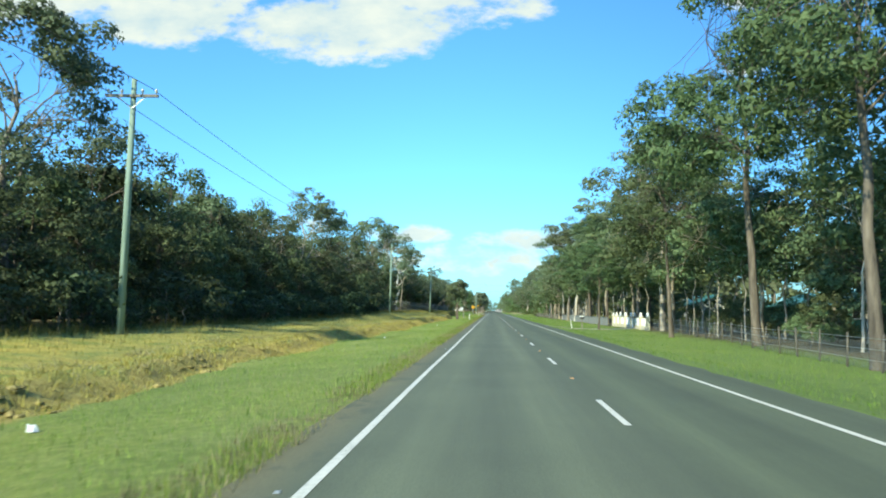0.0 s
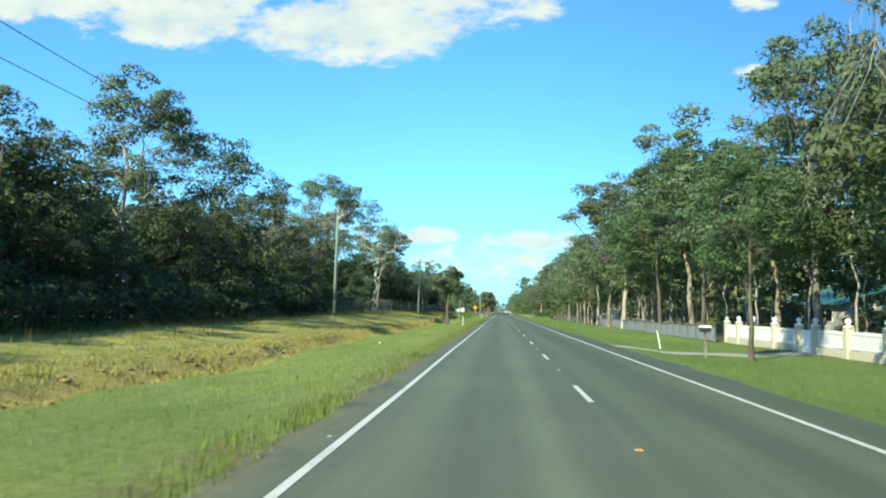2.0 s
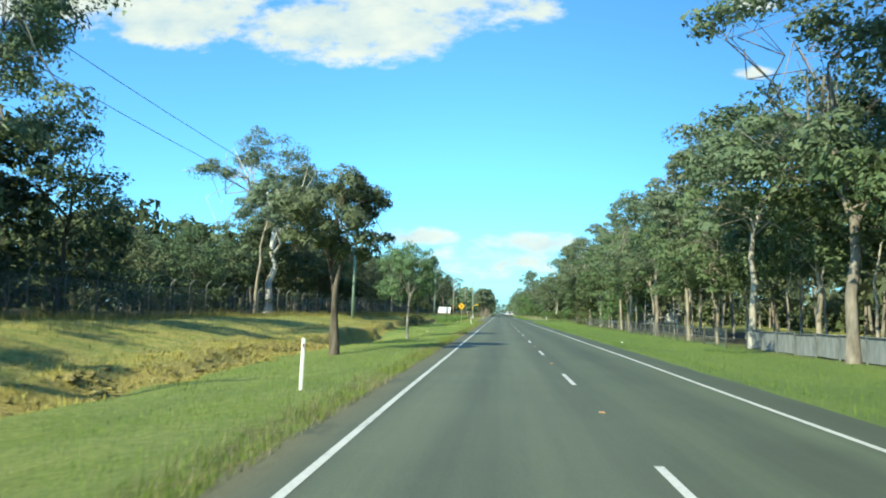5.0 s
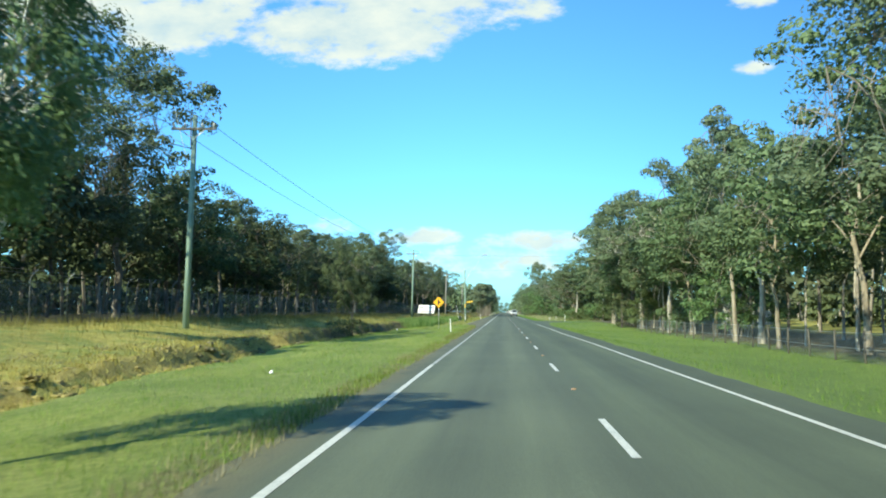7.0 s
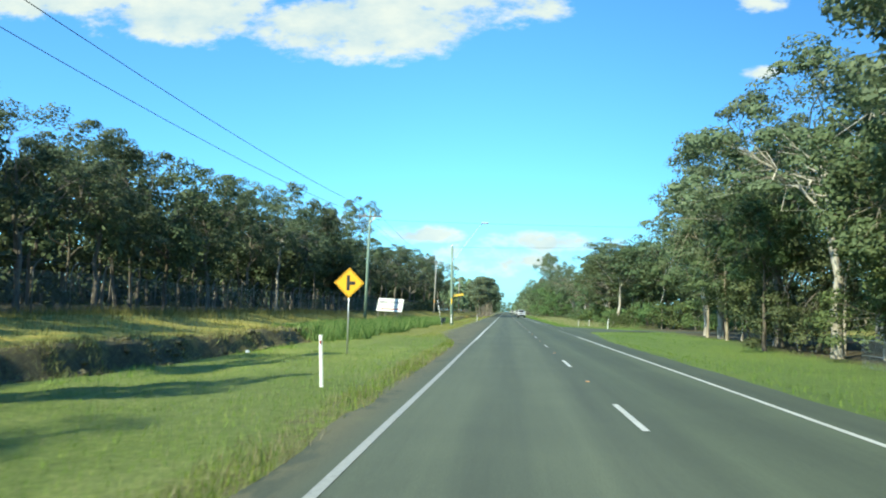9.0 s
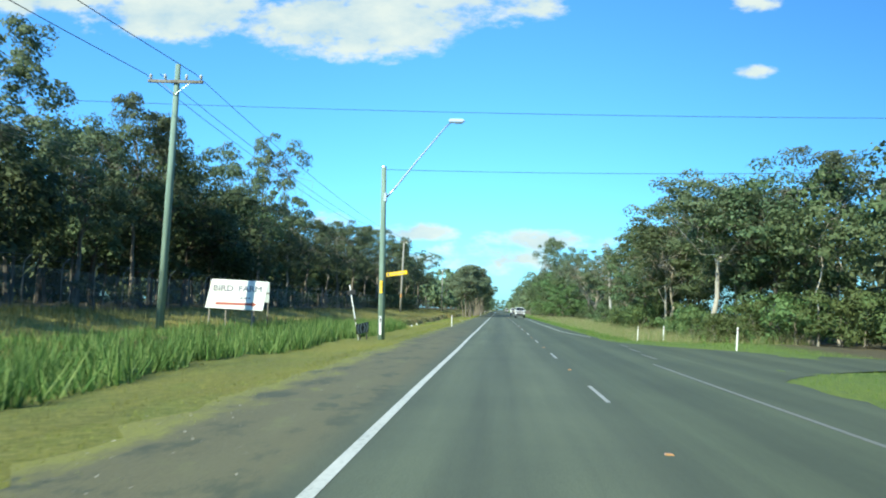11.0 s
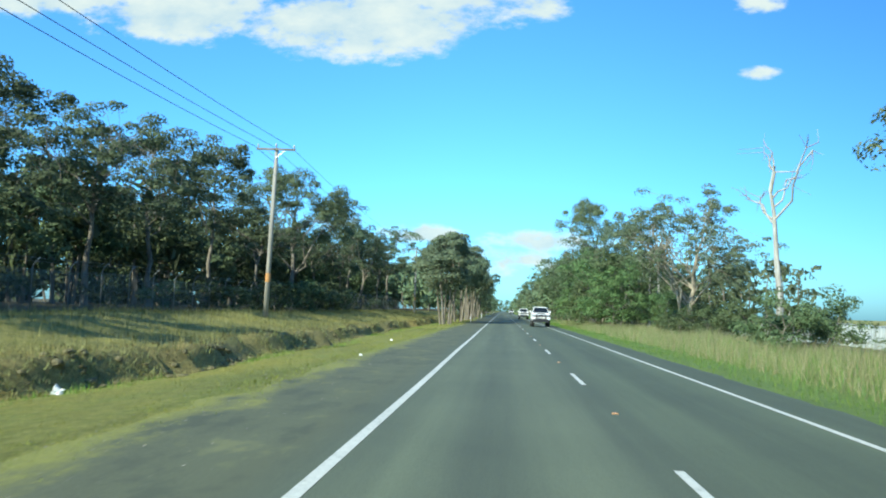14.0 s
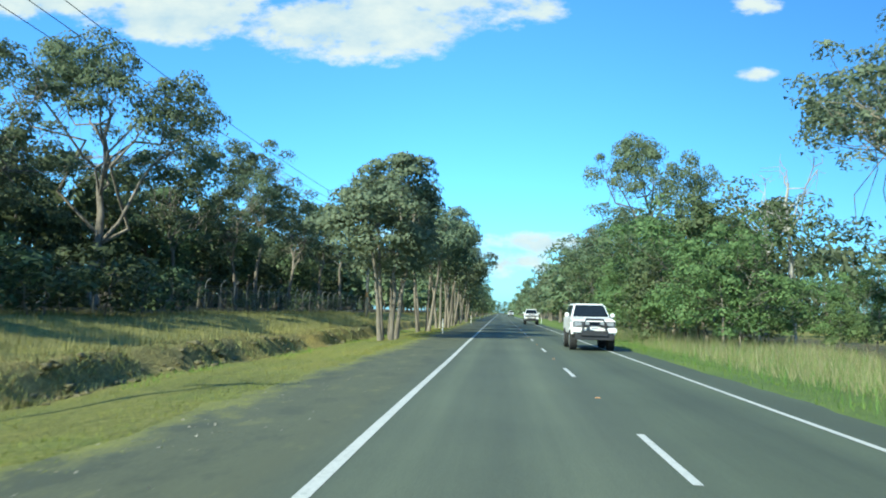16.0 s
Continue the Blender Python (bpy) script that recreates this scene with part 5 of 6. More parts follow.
def clods(name, label, n, span, yr, size, mat, seed, flat=0.55):
    """Lumps of torn turf and thatch strewn along the ditch bank."""
    rng = np.random.default_rng(seed)
    ball = bmesh.new()
    bmesh.ops.create_icosphere(ball, subdivisions=1, radius=1.0)
    base = np.array([v.co[:] for v in ball.verts])
    tris = np.array([[v.index for v in f.verts] for f in ball.faces])
    ball.free()
    y = rng.uniform(*yr, n)
    y = y + 1.4 * np.sin(y * 0.7)
    y = np.where((y > 154) & (y < 174), y - 26, y)
    x = ditch_x(y) + span[0] + (span[1] - span[0]) * rng.random(n)
    r = size[0] + (size[1] - size[0]) * rng.random(n) ** 2.2
    jag = 1 + rng.normal(0, 0.24, (n, len(base), 1))
    grow_to = np.stack([r * rng.uniform(0.7, 1.5, n), r * rng.uniform(0.8, 1.9, n), r * flat * rng.uniform(0.6, 1.3, n)], -1)
    v = base[None] * jag * grow_to[:, None] + np.stack([x, y, ground_z(x, y) + r * flat * 0.25], -1)[:, None]
    faces = (tris[None] + (np.arange(n) * len(base))[:, None, None]).reshape(-1, 3)
    me = bpy.data.meshes.new(name)
    me.from_pydata(v.reshape(-1, 3).tolist(), [], faces.tolist())
    me.materials.append(mat)
    me.shade_smooth()
    tagged(new(name, me), label, "turf", kind="stuff")


clods("turf_clods", "lumps of dry torn turf along the ditch bank", 1500, (-1.0, 0.2), (0, 186), (0.02, 0.13), M_THATCH, 61, flat=0.4)
blades("straw_windrows", "pale cut straw lying in loose rows on the bank", "grass", M_BEIGE, 46000, (0.0, -3.2), (0, 215), (0.05, 0.20), 0.026, 62,
       lambda x, y, r: np.sin((x - ditch_x(y)) * 4.2 + 0.9 * np.sin(y * 0.5)) + 0.6 * np.sin(y * 1.1) + r.normal(0, 0.5, len(x)) > 0.5 + 9.0 * ((y > 155) & (y < 172) & (x > ditch_x(y) - 1.3)), bend=2.6, follow=True)
clods("bank_clods", "crumbling clods on the eroded bank", 1900, (-0.75, 0.25), (186, 440), (0.04, 0.16), M_CLOD, 63, flat=0.6)
blades("windrow_straw", "loose dry straw lying over the turf lumps", "grass", M_DRY, 26000, (0.1, -2.8), (0, 200), (0.03, 0.16), 0.022, 16, lambda x, y, r: (y < 155) | (y > 172) | (x < ditch_x(y) - 1.3), bend=2.2, follow=True)


# ---- utility poles and wires ----
def sag_line(a, b, sag, n=14):
    a, b = Vector(a), Vector(b)
    return [a.lerp(b, i / n) - Vector((0, 0, sag * 4 * (i / n) * (1 - i / n))) for i in range(n + 1)]


def utility_pole(x, y, top, style, lean):
    z = gz(x, y)
    kind = "timber power pole with a crossarm and pale insulators" if style == "a" else "weathered timber power pole with orange marker band"
    t = thing("power_pole", kind , "power pole", "power poles", pose(x, y, z, 0, lean, 0))
    h = top - z
    part("pole", Shape().tube([(0, 0, -0.4), (0, 0, h * 0.5), (0, 0, h)], [0.165, 0.145, 0.11], 12), M_POLE if style == "a" else M_POLEGREY, t, smooth=True)
    az = h - 0.75 if style == "a" else h - 0.12
    part("crossarm", Shape().box((0, -0.14, az), (2.3 if style == "a" else 2.5, 0.10, 0.12)), M_GREYWOOD, t, bevel=0.008)
    for s in (-1, 1):
        part("brace", Shape().tube([(0, -0.13, az - 0.55), (s * 0.6, -0.15, az - 0.05)], 0.018, 5), M_GALV, t)
    spots = (-1.05, -0.45, 0.45, 1.05) if style == "a" else (-1.15, 0.0, 1.15)
    for sx in spots:
        base = az + 0.06 if style == "a" or sx else h
        ins = Shape().tube([(sx, -0.14, base), (sx, -0.14, base + 0.07), (sx, -0.14, base + 0.09), (sx, -0.14, base + 0.15), (sx, -0.14, base + 0.17), (sx, -0.14, base + 0.24)],
                           [0.025, 0.03, 0.075, 0.045, 0.07, 0.03], 8)
        part("insulator", ins, M_PORCELAIN, t, smooth=True)
    if style == "b":
        part("band", Shape().tube([(0, 0, 2.2), (0, 0, 2.75)], [0.172, 0.170], 12, False), M_ORANGE, t, "orange marker band", smooth=True)
    return [Vector((x + sx, y - 0.14, top - (0.45 if style == "a" else -0.1))) for sx in spots]


POLES = [(-15.6, -52, 11.6, "a", 0.5), (-15.6, 32.6, 11.2, "a", 1.0), (-15.5, 119.6, 11.4, "a", 0.8), (-15.5, 197.3, 11.5, "a", 1.2), (-13.7, 280.6, 11.2, "a", 1.2),
         (-14.75, 366.6, 11.4, "b", 1.5), (-14.6, 449, 11.4, "b", 0.3), (-14.8, 540, 11.5, "b", 0.4), (-14.8, 630, 11.5, "b", 0)]
tops = [utility_pole(*p) for p in POLES]
for i in range(len(tops) - 1):
    a, b = tops[i], tops[i + 1]
    pairs = [(0, 0), (-1, -1)] if len(a) == 4 and len(b) == 4 else [(0, 0), (1, 1), (-1, -1)]
    for p, q in pairs:
        tagged(part("overhead_wire", Shape().tube(sag_line(a[p], b[q], 1.1), 0.017, 4, False), M_CABLE), "black overhead power wire sagging between timber poles", "wire", "overhead wires")

# ---- the street lamp on its timber pole at the junction ----
LX, LY = -5.72, 287.1
lz = gz(LX, LY)
lamp = thing("street_lamp", "green-tinged timber pole carrying a long street lamp arm", "street lamp", m=pose(LX, LY, lz, 0, -0.8, 0))
part("pole", Shape().tube([(0, 0, -0.4), (0, 0, 4), (0, 0, 8.2 - lz)], [0.17, 0.15, 0.12], 14), M_POLE, lamp, smooth=True)
part("cap", Shape().tube([(0, 0, 8.2 - lz), (0, 0, 8.26 - lz)], [0.125, 0.11], 12), M_GALV, lamp, "grey metal pole cap")
arm = part("arm", Shape().tube([(0.1, 0, 6.75), (0.5, 0.2, 7.25), (1.6, 0.7, 8.8), (2.9, 1.3, 10.55), (3.15, 1.45, 10.8)], [0.045, 0.045, 0.04, 0.035, 0.03], 8), M_GALV, lamp, "galvanised lamp arm", smooth=True)
part("bracket", Shape().box((0.09, 0, 6.8), (0.14, 0.26, 0.4)), M_GALV, lamp, bevel=0.01)
head = Shape().prism([(-0.35, -0.06), (0.3, -0.07), (0.42, 0.02), (0.3, 0.1), (-0.3, 0.12), (-0.4, 0.04)], 1, -0.13, 0.13)
hd = part("lamp_head", head, M_GALV, lamp, "grey lamp head with clear lens", bevel=0.02)
hd.location = (3.4, 1.5, 10.85)
lens = part("lens", Shape().box((0.1, 0, -0.08), (0.36, 0.2, 0.07)), M_LAMP, hd, bevel=0.02)
tag = part("pole_tag", Shape().box((-0.02, -0.165, 2.5), (0.135, 0.02, 0.60)), M_TAGYELLOW, lamp, "bright yellow pole tag with dark marks")
part("edge", Shape().box((0.055, -0.168, 2.5), (0.022, 0.018, 0.62)), M_BLACK, tag, "black edge")
for k in range(7):
    part("mark", Shape().box((-0.03, -0.178, 2.28 + k * 0.072), (0.045, 0.006, 0.045)), M_SIGNTEXT, tag)
strip_ = part("reflector_strip", Shape().box((-0.03, -0.178, 0.68), (0.11, 0.02, 0.88)), M_WHITE, lamp, "white reflector strip on the pole")
part("mark", Shape().box((-0.03, -0.191, 0.93), (0.045, 0.006, 0.22)), M_BLACK, strip_)
blade = part("street_name_blade", Shape().box((0.62, -0.05, 0), (1.0, 0.03, 0.19)), M_TAGYELLOW, lamp, "yellow street name blade with dark bars", bevel=0.006)
blade.location, blade.rotation_euler = (0.1, 0, 3.06), (0, radians(-8), 0)
part("emblem", Shape().box((0.21, -0.069, 0.0), (0.11, 0.006, 0.12)), M_GREYWOOD, blade, "small brown emblem")
for k in range(9):
    part("lettering_bar", Shape().box((0.36 + k * 0.078, -0.069, 0.01), (0.045, 0.006, 0.07)), M_SIGNTEXT, blade)
for a, b in (((LX - 0.1, LY, 8.1), (32, 293, 9.9)), ((-22, 285, 10.9), (32, 285, 10.4))):
    tagged(part("service_cable", Shape().tube(sag_line(a, b, 0.35), 0.011, 4, False), M_CABLE), "dark service cable strung across the road", "wire", "overhead wires")

# ---- guide posts, signs ----
gp = thing("guide_post", "white flexible roadside guide post with a reflector", "guide post", "guide posts")
part("post", Shape().prism([(-0.034, -0.012), (0, -0.03), (0.034, -0.012), (0.03, 0.006), (0, -0.012), (-0.03, 0.006)], 2, -0.15, 1.0), M_WHITE, gp)
part("reflector", Shape().box((0, -0.034, 0.86), (0.028, 0.012, 0.07)), M_RED, gp, "red reflector", bevel=0.004)
gp_spots = [(-3.75, 129.2, 2), (-3.7, 219.8, -3), (-4.1, 316.2, 0), (-4.0, 417.4, 1), (-4.0, 470, 0), (-4.1, 520, 0), (-4.1, 570, 0), (-4.1, 620, 0), (-4.1, 670, 0)]
gp_right = [(8.7, 88.7, -10), (8.57, 300.7, 3), (9.5, 297.3, 1), (10.0, 284.6, 3), (6.9, 500, 0), (6.9, 560, 0)]
for i, (x, y, lean) in enumerate(gp_spots + gp_right):
    m = pose(x, y, gz(x, y), 0, lean, 0)
    if i == 0:
        gp.matrix_world = m
    else:
        copy_thing(gp, m)

sx, sy = -5.6, 231.7
sg = thing("warning_sign", "yellow diamond side-road warning sign on a steel post", "road sign", m=pose(sx, sy, gz(sx, sy)))
part("post", Shape().tube([(0, 0.04, -0.4), (0, 0.04, 2.95)], 0.03, 10), M_GALV, sg, smooth=True)
c0 = 2.38 - gz(sx, sy)
dia = part("sign_plate", Shape().prism([(0, c0 - 0.53), (0.53, c0), (0, c0 + 0.53), (-0.53, c0)], 1, -0.006, 0.006), M_YELLOW, sg, "yellow diamond plate with black symbol")
for s0, s1 in (((0, -0.48), (0.48, 0)), ((0.48, 0), (0, 0.48)), ((0, 0.48), (-0.48, 0)), ((-0.48, 0), (0, -0.48))):
    part("border", Shape().tube([(s0[0], -0.009, c0 + s0[1]), (s1[0], -0.009, c0 + s1[1])], 0.009, 4), M_BLACK, dia)
part("symbol", Shape().box((-0.03, -0.012, c0), (0.11, 0.008, 0.52)).box((0.12, -0.0125, c0 - 0.01), (0.2, 0.009, 0.12)), M_BLACK, dia, "black junction symbol")

bx0, bx1, by, bz0, bz1 = -13.13, -10.48, 284.0, 1.26, 2.54
bb = thing("advertising_board", "white board lettered for a bird farm above the reeds", "sign board", m=pose((bx0 + bx1) / 2, by, 0, -3, 0, 0))
wbb = bx1 - bx0
pan = part("panel", Shape().prism([(-wbb / 2 - 0.06, bz0 + 0.03), (wbb / 2 - 0.1, bz0 - 0.06), (wbb / 2 + 0.1, bz1 - 0.05), (-wbb / 2 + 0.18, bz1 + 0.04)], 1, -0.02, 0.02), M_WHITE, bb, "white painted panel")
for px in (-1.2, -0.45, 0.75):
    part("leg", Shape().box((px, 0.05, 0.85), (0.07, 0.05, 3.2)), M_GREYWOOD, bb, bevel=0.005)


def lettering(text, size, loc, mat, parent):
    c = bpy.data.curves.new("lettering", "FONT")
    c.body, c.size, c.extrude, c.bevel_depth, c.bevel_resolution, c.align_x, c.align_y = text, size, 0.003, 0.008, 0, "CENTER", "CENTER"
    tmp = new("lettering", c)
    me = bpy.data.meshes.new_from_object(tmp.evaluated_get(bpy.context.evaluated_depsgraph_get()))
    bpy.data.objects.remove(tmp)
    me.materials.append(mat)
    ob = new("lettering", me)
    ob.parent, ob.location, ob.rotation_euler = parent, loc, (radians(90), radians(1), 0)
    ob["label"] = "faded lettering"
    return ob


for word, wx, wz in (("BIRD", -0.60, 2.16), ("FARM", 0.62, 2.14)):
    lt = lettering(word, 0.36, (wx, -0.028, wz), M_SIGNTEXT, pan)
    lt.scale = (1.2, 1, 1)
part("arrow", Shape().prism([(-0.92, 1.44), (0.72, 1.42), (0.72, 1.35), (0.95, 1.47), (0.72, 1.59), (0.72, 1.52), (-0.92, 1.54)], 1, -0.030, -0.022), M_SIGNRED, pan, "faded red arrow")
for k, (x, w) in enumerate(((0.25, 0.12), (0.42, 0.14), (0.6, 0.08))):
    part("lettering_bar", Shape().box((x, -0.026, 1.74), (w, 0.008, 0.07)), M_SIGNTEXT, pan)
sb = thing("small_sign", "pale weathered sign panel behind the larger board", "sign board", m=pose(-11.35, 286.0, -0.25))
part("panel", Shape().box((0.1, 0, 2.3), (0.75, 0.03, 0.95)), M_SHEET, sb)
part("batten", Shape().box((0.1, -0.022, 2.25), (0.75, 0.012, 0.06)), M_GREYWOOD, sb)
for s in (-0.22, 0.42):
    part("leg", Shape().box((s, 0.03, 0.9), (0.05, 0.05, 3.0)), M_GREYWOOD, sb)

ch = thing("chevron_board", "black board with pale chevrons both ways, facing the side road", "road sign", m=pose(-6.55, 286.8, -0.36, 0, -5, 73))
cp = part("panel", Shape().box((0, 0, 0.85), (1.28, 0.02, 0.47)), M_BLACK, ch, "dull black panel", bevel=0.004)
for u, d in ((-0.61, 1), (-0.33, 1), (0.33, -1), (0.61, -1)):
    part("chevron", Shape().prism([(u + d * p, q) for p, q in ((0.15, 0.63), (0.30, 0.63), (0.15, 0.85), (0.30, 1.07), (0.15, 1.07), (0.0, 0.85))][::d], 1, -0.018, -0.011), M_CHEVRON, cp, "pale grey chevron")
for u in (-0.2, 0.5):
    part("leg", Shape().box((u, 0.035, 0.30), (0.06, 0.04, 1.3)), M_OLDWOOD, ch, "dark timber leg")
rod = thing("leaning_marker_rod", "leaning white-painted steel rod with a small dark plate", "marker rod", m=pose(-6.66, 286.4, gz(-6.66, 286.4) - 0.12, 0, -11, 0))
part("rod", Shape().tube([(0, 0, -0.3), (0, 0, 2.72)], 0.026, 8), M_WHITE, rod, smooth=True)
# a short darker length round the rod
part("band", Shape().tube([(0, 0, 0.95), (0, 0, 1.12)], 0.031, 8), M_GREYWOOD, rod, "brown band round the rod")
part("plate", Shape().box((0.02, -0.04, 2.36), (0.40, 0.02, 0.22)), M_BLACK, rod, "dark back of a small sign plate", bevel=0.004)


# ---- security fence in front of the forest ----
FX = -20.4
fp = Shape().tube([(0, 0, -0.3), (0, 0, 1.85), (0.04, 0, 2.05), (0.16, 0, 2.22), (0.34, 0, 2.36)], 0.032, 6).mesh("post", M_FENCEPOST, True)
for s in range(17):
    y0 = 72 + s * 24.0
    t = thing("chain_link_fence", "grey chain-link security fence with bent post tops", "fence", "forest fence sections", pose(FX, y0, 0))
    zs = [gz(FX, y0 + 3 * k) for k in range(9)]
    for k in range(8):
        p = part("post", fp, None, t)
        p.location = (0, 3 * k, zs[k])
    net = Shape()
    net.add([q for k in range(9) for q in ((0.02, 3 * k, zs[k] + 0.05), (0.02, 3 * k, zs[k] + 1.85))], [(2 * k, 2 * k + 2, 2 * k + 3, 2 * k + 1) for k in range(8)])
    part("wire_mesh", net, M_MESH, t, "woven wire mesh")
    for dx, dz in ((0.02, 1.86), (0.16, 2.2), (0.33, 2.34)):
        part("wire", Shape().tube([(dx, 3 * k, zs[k] + dz) for k in range(9)], 0.006, 3, False), M_FENCEPOST, t)

# ---- fences on the other side ----
wp = Shape().tube([(0, 0, -0.3), (0.01, 0, 0.6), (0, 0.01, 1.2)], [0.042, 0.038, 0.036], 7).mesh("post", M_OLDWOOD, True)


def fence_x(y):
    return 12.0 + 2.6 * float(smooth(24, 62, y))


for s in range(4):
    t = thing("wire_fence", "timber-posted wire fence under roadside trees", "fence", "wire fence sections", pose(0, 10 + 16 * s, 0))
    pts = []
    for k in range(7):
        y = 10 + 16 * s + k * 16 / 6
        x = fence_x(y)
        pts.append((x, y - 10 - 16 * s, gz(x, y)))
        if k < 6:
            p = part("post", wp, None, t)
            p.location, p.rotation_euler = pts[-1], (fr.uniform(-0.06, 0.06), fr.uniform(-0.06, 0.06), fr.uniform(0, 3))
    for h in (0.35, 0.7, 1.05):
        part("wire", Shape().tube([(a, b, c + h) for a, b, c in pts], 0.008, 4, False), M_GALV, t)
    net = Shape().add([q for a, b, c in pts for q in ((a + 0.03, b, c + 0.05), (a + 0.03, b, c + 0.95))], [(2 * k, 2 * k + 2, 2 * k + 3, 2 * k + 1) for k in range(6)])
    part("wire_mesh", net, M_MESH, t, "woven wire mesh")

# white ornamental fence with capped cream piers
wf = thing("ornamental_fence", "white picket fence between cream piers with white urn caps", "fence", m=pose(14.5, 76.0, gz(14.5, 86)))
pier_at = [0, 3.4, 6.8, 8.8, 12.2, 15.6, 18.4, 20.9]
cap = Shape().tube([(0, 0, 0), (0, 0, 0.05), (0, 0, 0.09), (0, 0, 0.14), (0, 0, 0.24), (0, 0, 0.33), (0, 0, 0.38)], [0.22, 0.22, 0.10, 0.07, 0.15, 0.11, 0.03], 10).mesh("urn_cap", M_WHITE, True)
for i, y in enumerate(pier_at):
    pr = part("pier", Shape().box((0, y, 0.5), (0.34, 0.34, 1.5)), M_CREAM, wf, "cream rendered pier", bevel=0.012)
    cp_ = part("urn_cap", cap, None, pr)
    cp_.location = (0, y, 1.25)
    if i + 1 < len(pier_at) and i != 2:
        y1 = pier_at[i + 1]
        part("base_wall", Shape().box((0, (y + y1) / 2, 0.05), (0.2, y1 - y - 0.35, 0.5)), M_CREAM, wf, "low cream base wall")
        pn = part("picket_panel", Shape().box((0, (y + y1) / 2, 0.40), (0.05, y1 - y - 0.36, 0.06)).box((0, (y + y1) / 2, 0.98), (0.05, y1 - y - 0.36, 0.06)), M_WHITE, wf, "white steel panel")
        n = int((y1 - y - 0.4) / 0.14)
        for k in range(n):
            part("picket", Shape().box((0, y + 0.27 + k * (y1 - y - 0.5) / max(1, n - 1), 0.70), (0.03, 0.034, 0.72 + 0.06 * math.sin(math.pi * k / n))), M_WHITE, pn)
part("gate_leaf", Shape().box((0.05, 7.8, 0.45), (0.06, 1.6, 1.2)), M_WHITE, wf, "solid white gate leaf", bevel=0.01)

# grey steel paling fence, panel by panel
rib = []
for k in range(25):
    rib.append((0.0 if k % 2 else 0.04, k * 0.1))
pal = Shape()
pal.add([(x, y, z) for x, y in rib for z in (0.05, 1.02)], [(2 * k, 2 * k + 2, 2 * k + 3, 2 * k + 1) for k in range(24)])
pal.add([(x + 0.02, y, z) for x, y in rib for z in (0.05, 1.02)], [(2 * k, 2 * k + 1, 2 * k + 3, 2 * k + 2) for k in range(24)])
pal_me = pal.mesh("panel", M_FENCEGREY)
post_me = Shape().box((0, 0, 0.5), (0.06, 0.06, 1.2)).mesh("post", M_FENCEGREY)
rail_me = Shape().box((-0.01, 1.2, 1.03), (0.06, 2.4, 0.04)).mesh("rail", M_FENCEGREY)
for k in range(26):
    y = 97.4 + 2.4 * k
    t = thing("paling_fence_panel", "low grey steel fence panel beside the verge", "fence", "grey fence panels", pose(13.9 + 0.15 * math.sin(y * 0.1), y, gz(13.9, y), fr.uniform(-1, 1), 0, 0))
    part("panel", pal_me, None, t)
    part("post", post_me, None, t)
    part("rail", rail_me, None, t)
for s in range(5):
    y0 = 160 + 15.0 * s
    t = thing("wire_fence", "old grey-posted mesh fence below roadside trees", "fence", "wire fence sections", pose(12.9, y0, 0))
    zs = [gz(12.9, y0 + 2.5 * k) for k in range(7)]
    for k in range(6):
        p = part("post", wp, None, t)
        p.location, p.rotation_euler = (0, 2.5 * k, zs[k] - 0.05), (fr.uniform(-0.05, 0.05), fr.uniform(-0.05, 0.05), fr.uniform(0, 3))
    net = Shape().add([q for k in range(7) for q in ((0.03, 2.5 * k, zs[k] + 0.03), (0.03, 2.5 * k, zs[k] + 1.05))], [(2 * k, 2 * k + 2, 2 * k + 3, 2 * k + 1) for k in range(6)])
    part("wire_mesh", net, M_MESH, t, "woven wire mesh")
    for h in (0.5, 1.06):
        part("wire", Shape().tube([(0.03, 2.5 * k, zs[k] + h) for k in range(7)], 0.008, 4, False), M_GALV, t)
sheet = Shape()
sr = [(0.0 if k % 4 < 2 else 0.05, k * 0.1) for k in range(31)]
sheet.add([(x, y, z) for x, y in sr for z in (0.0, 1.5)], [(2 * k, 2 * k + 2, 2 * k + 3, 2 * k + 1) for k in range(30)])
sheet.add([(x + 0.02, y, z) for x, y in sr for z in (0.0, 1.5)], [(2 * k, 2 * k + 1, 2 * k + 3, 2 * k + 2) for k in range(30)])
sheet_me = sheet.mesh("sheet", M_SHEET)
cap_me = Shape().box((0.02, 1.5, 1.52), (0.08, 3.0, 0.05)).mesh("capping", M_SHEET)
for k in range(30):
    y = 318 + 3.0 * k
    t = thing("steel_fence_panel", "pale ribbed steel fence panel behind long grass", "fence", "steel fence panels", pose(21.5, y, gz(21.5, y) - 0.15))
    part("sheet", sheet_me, None, t)
    part("capping", cap_me, None, t)


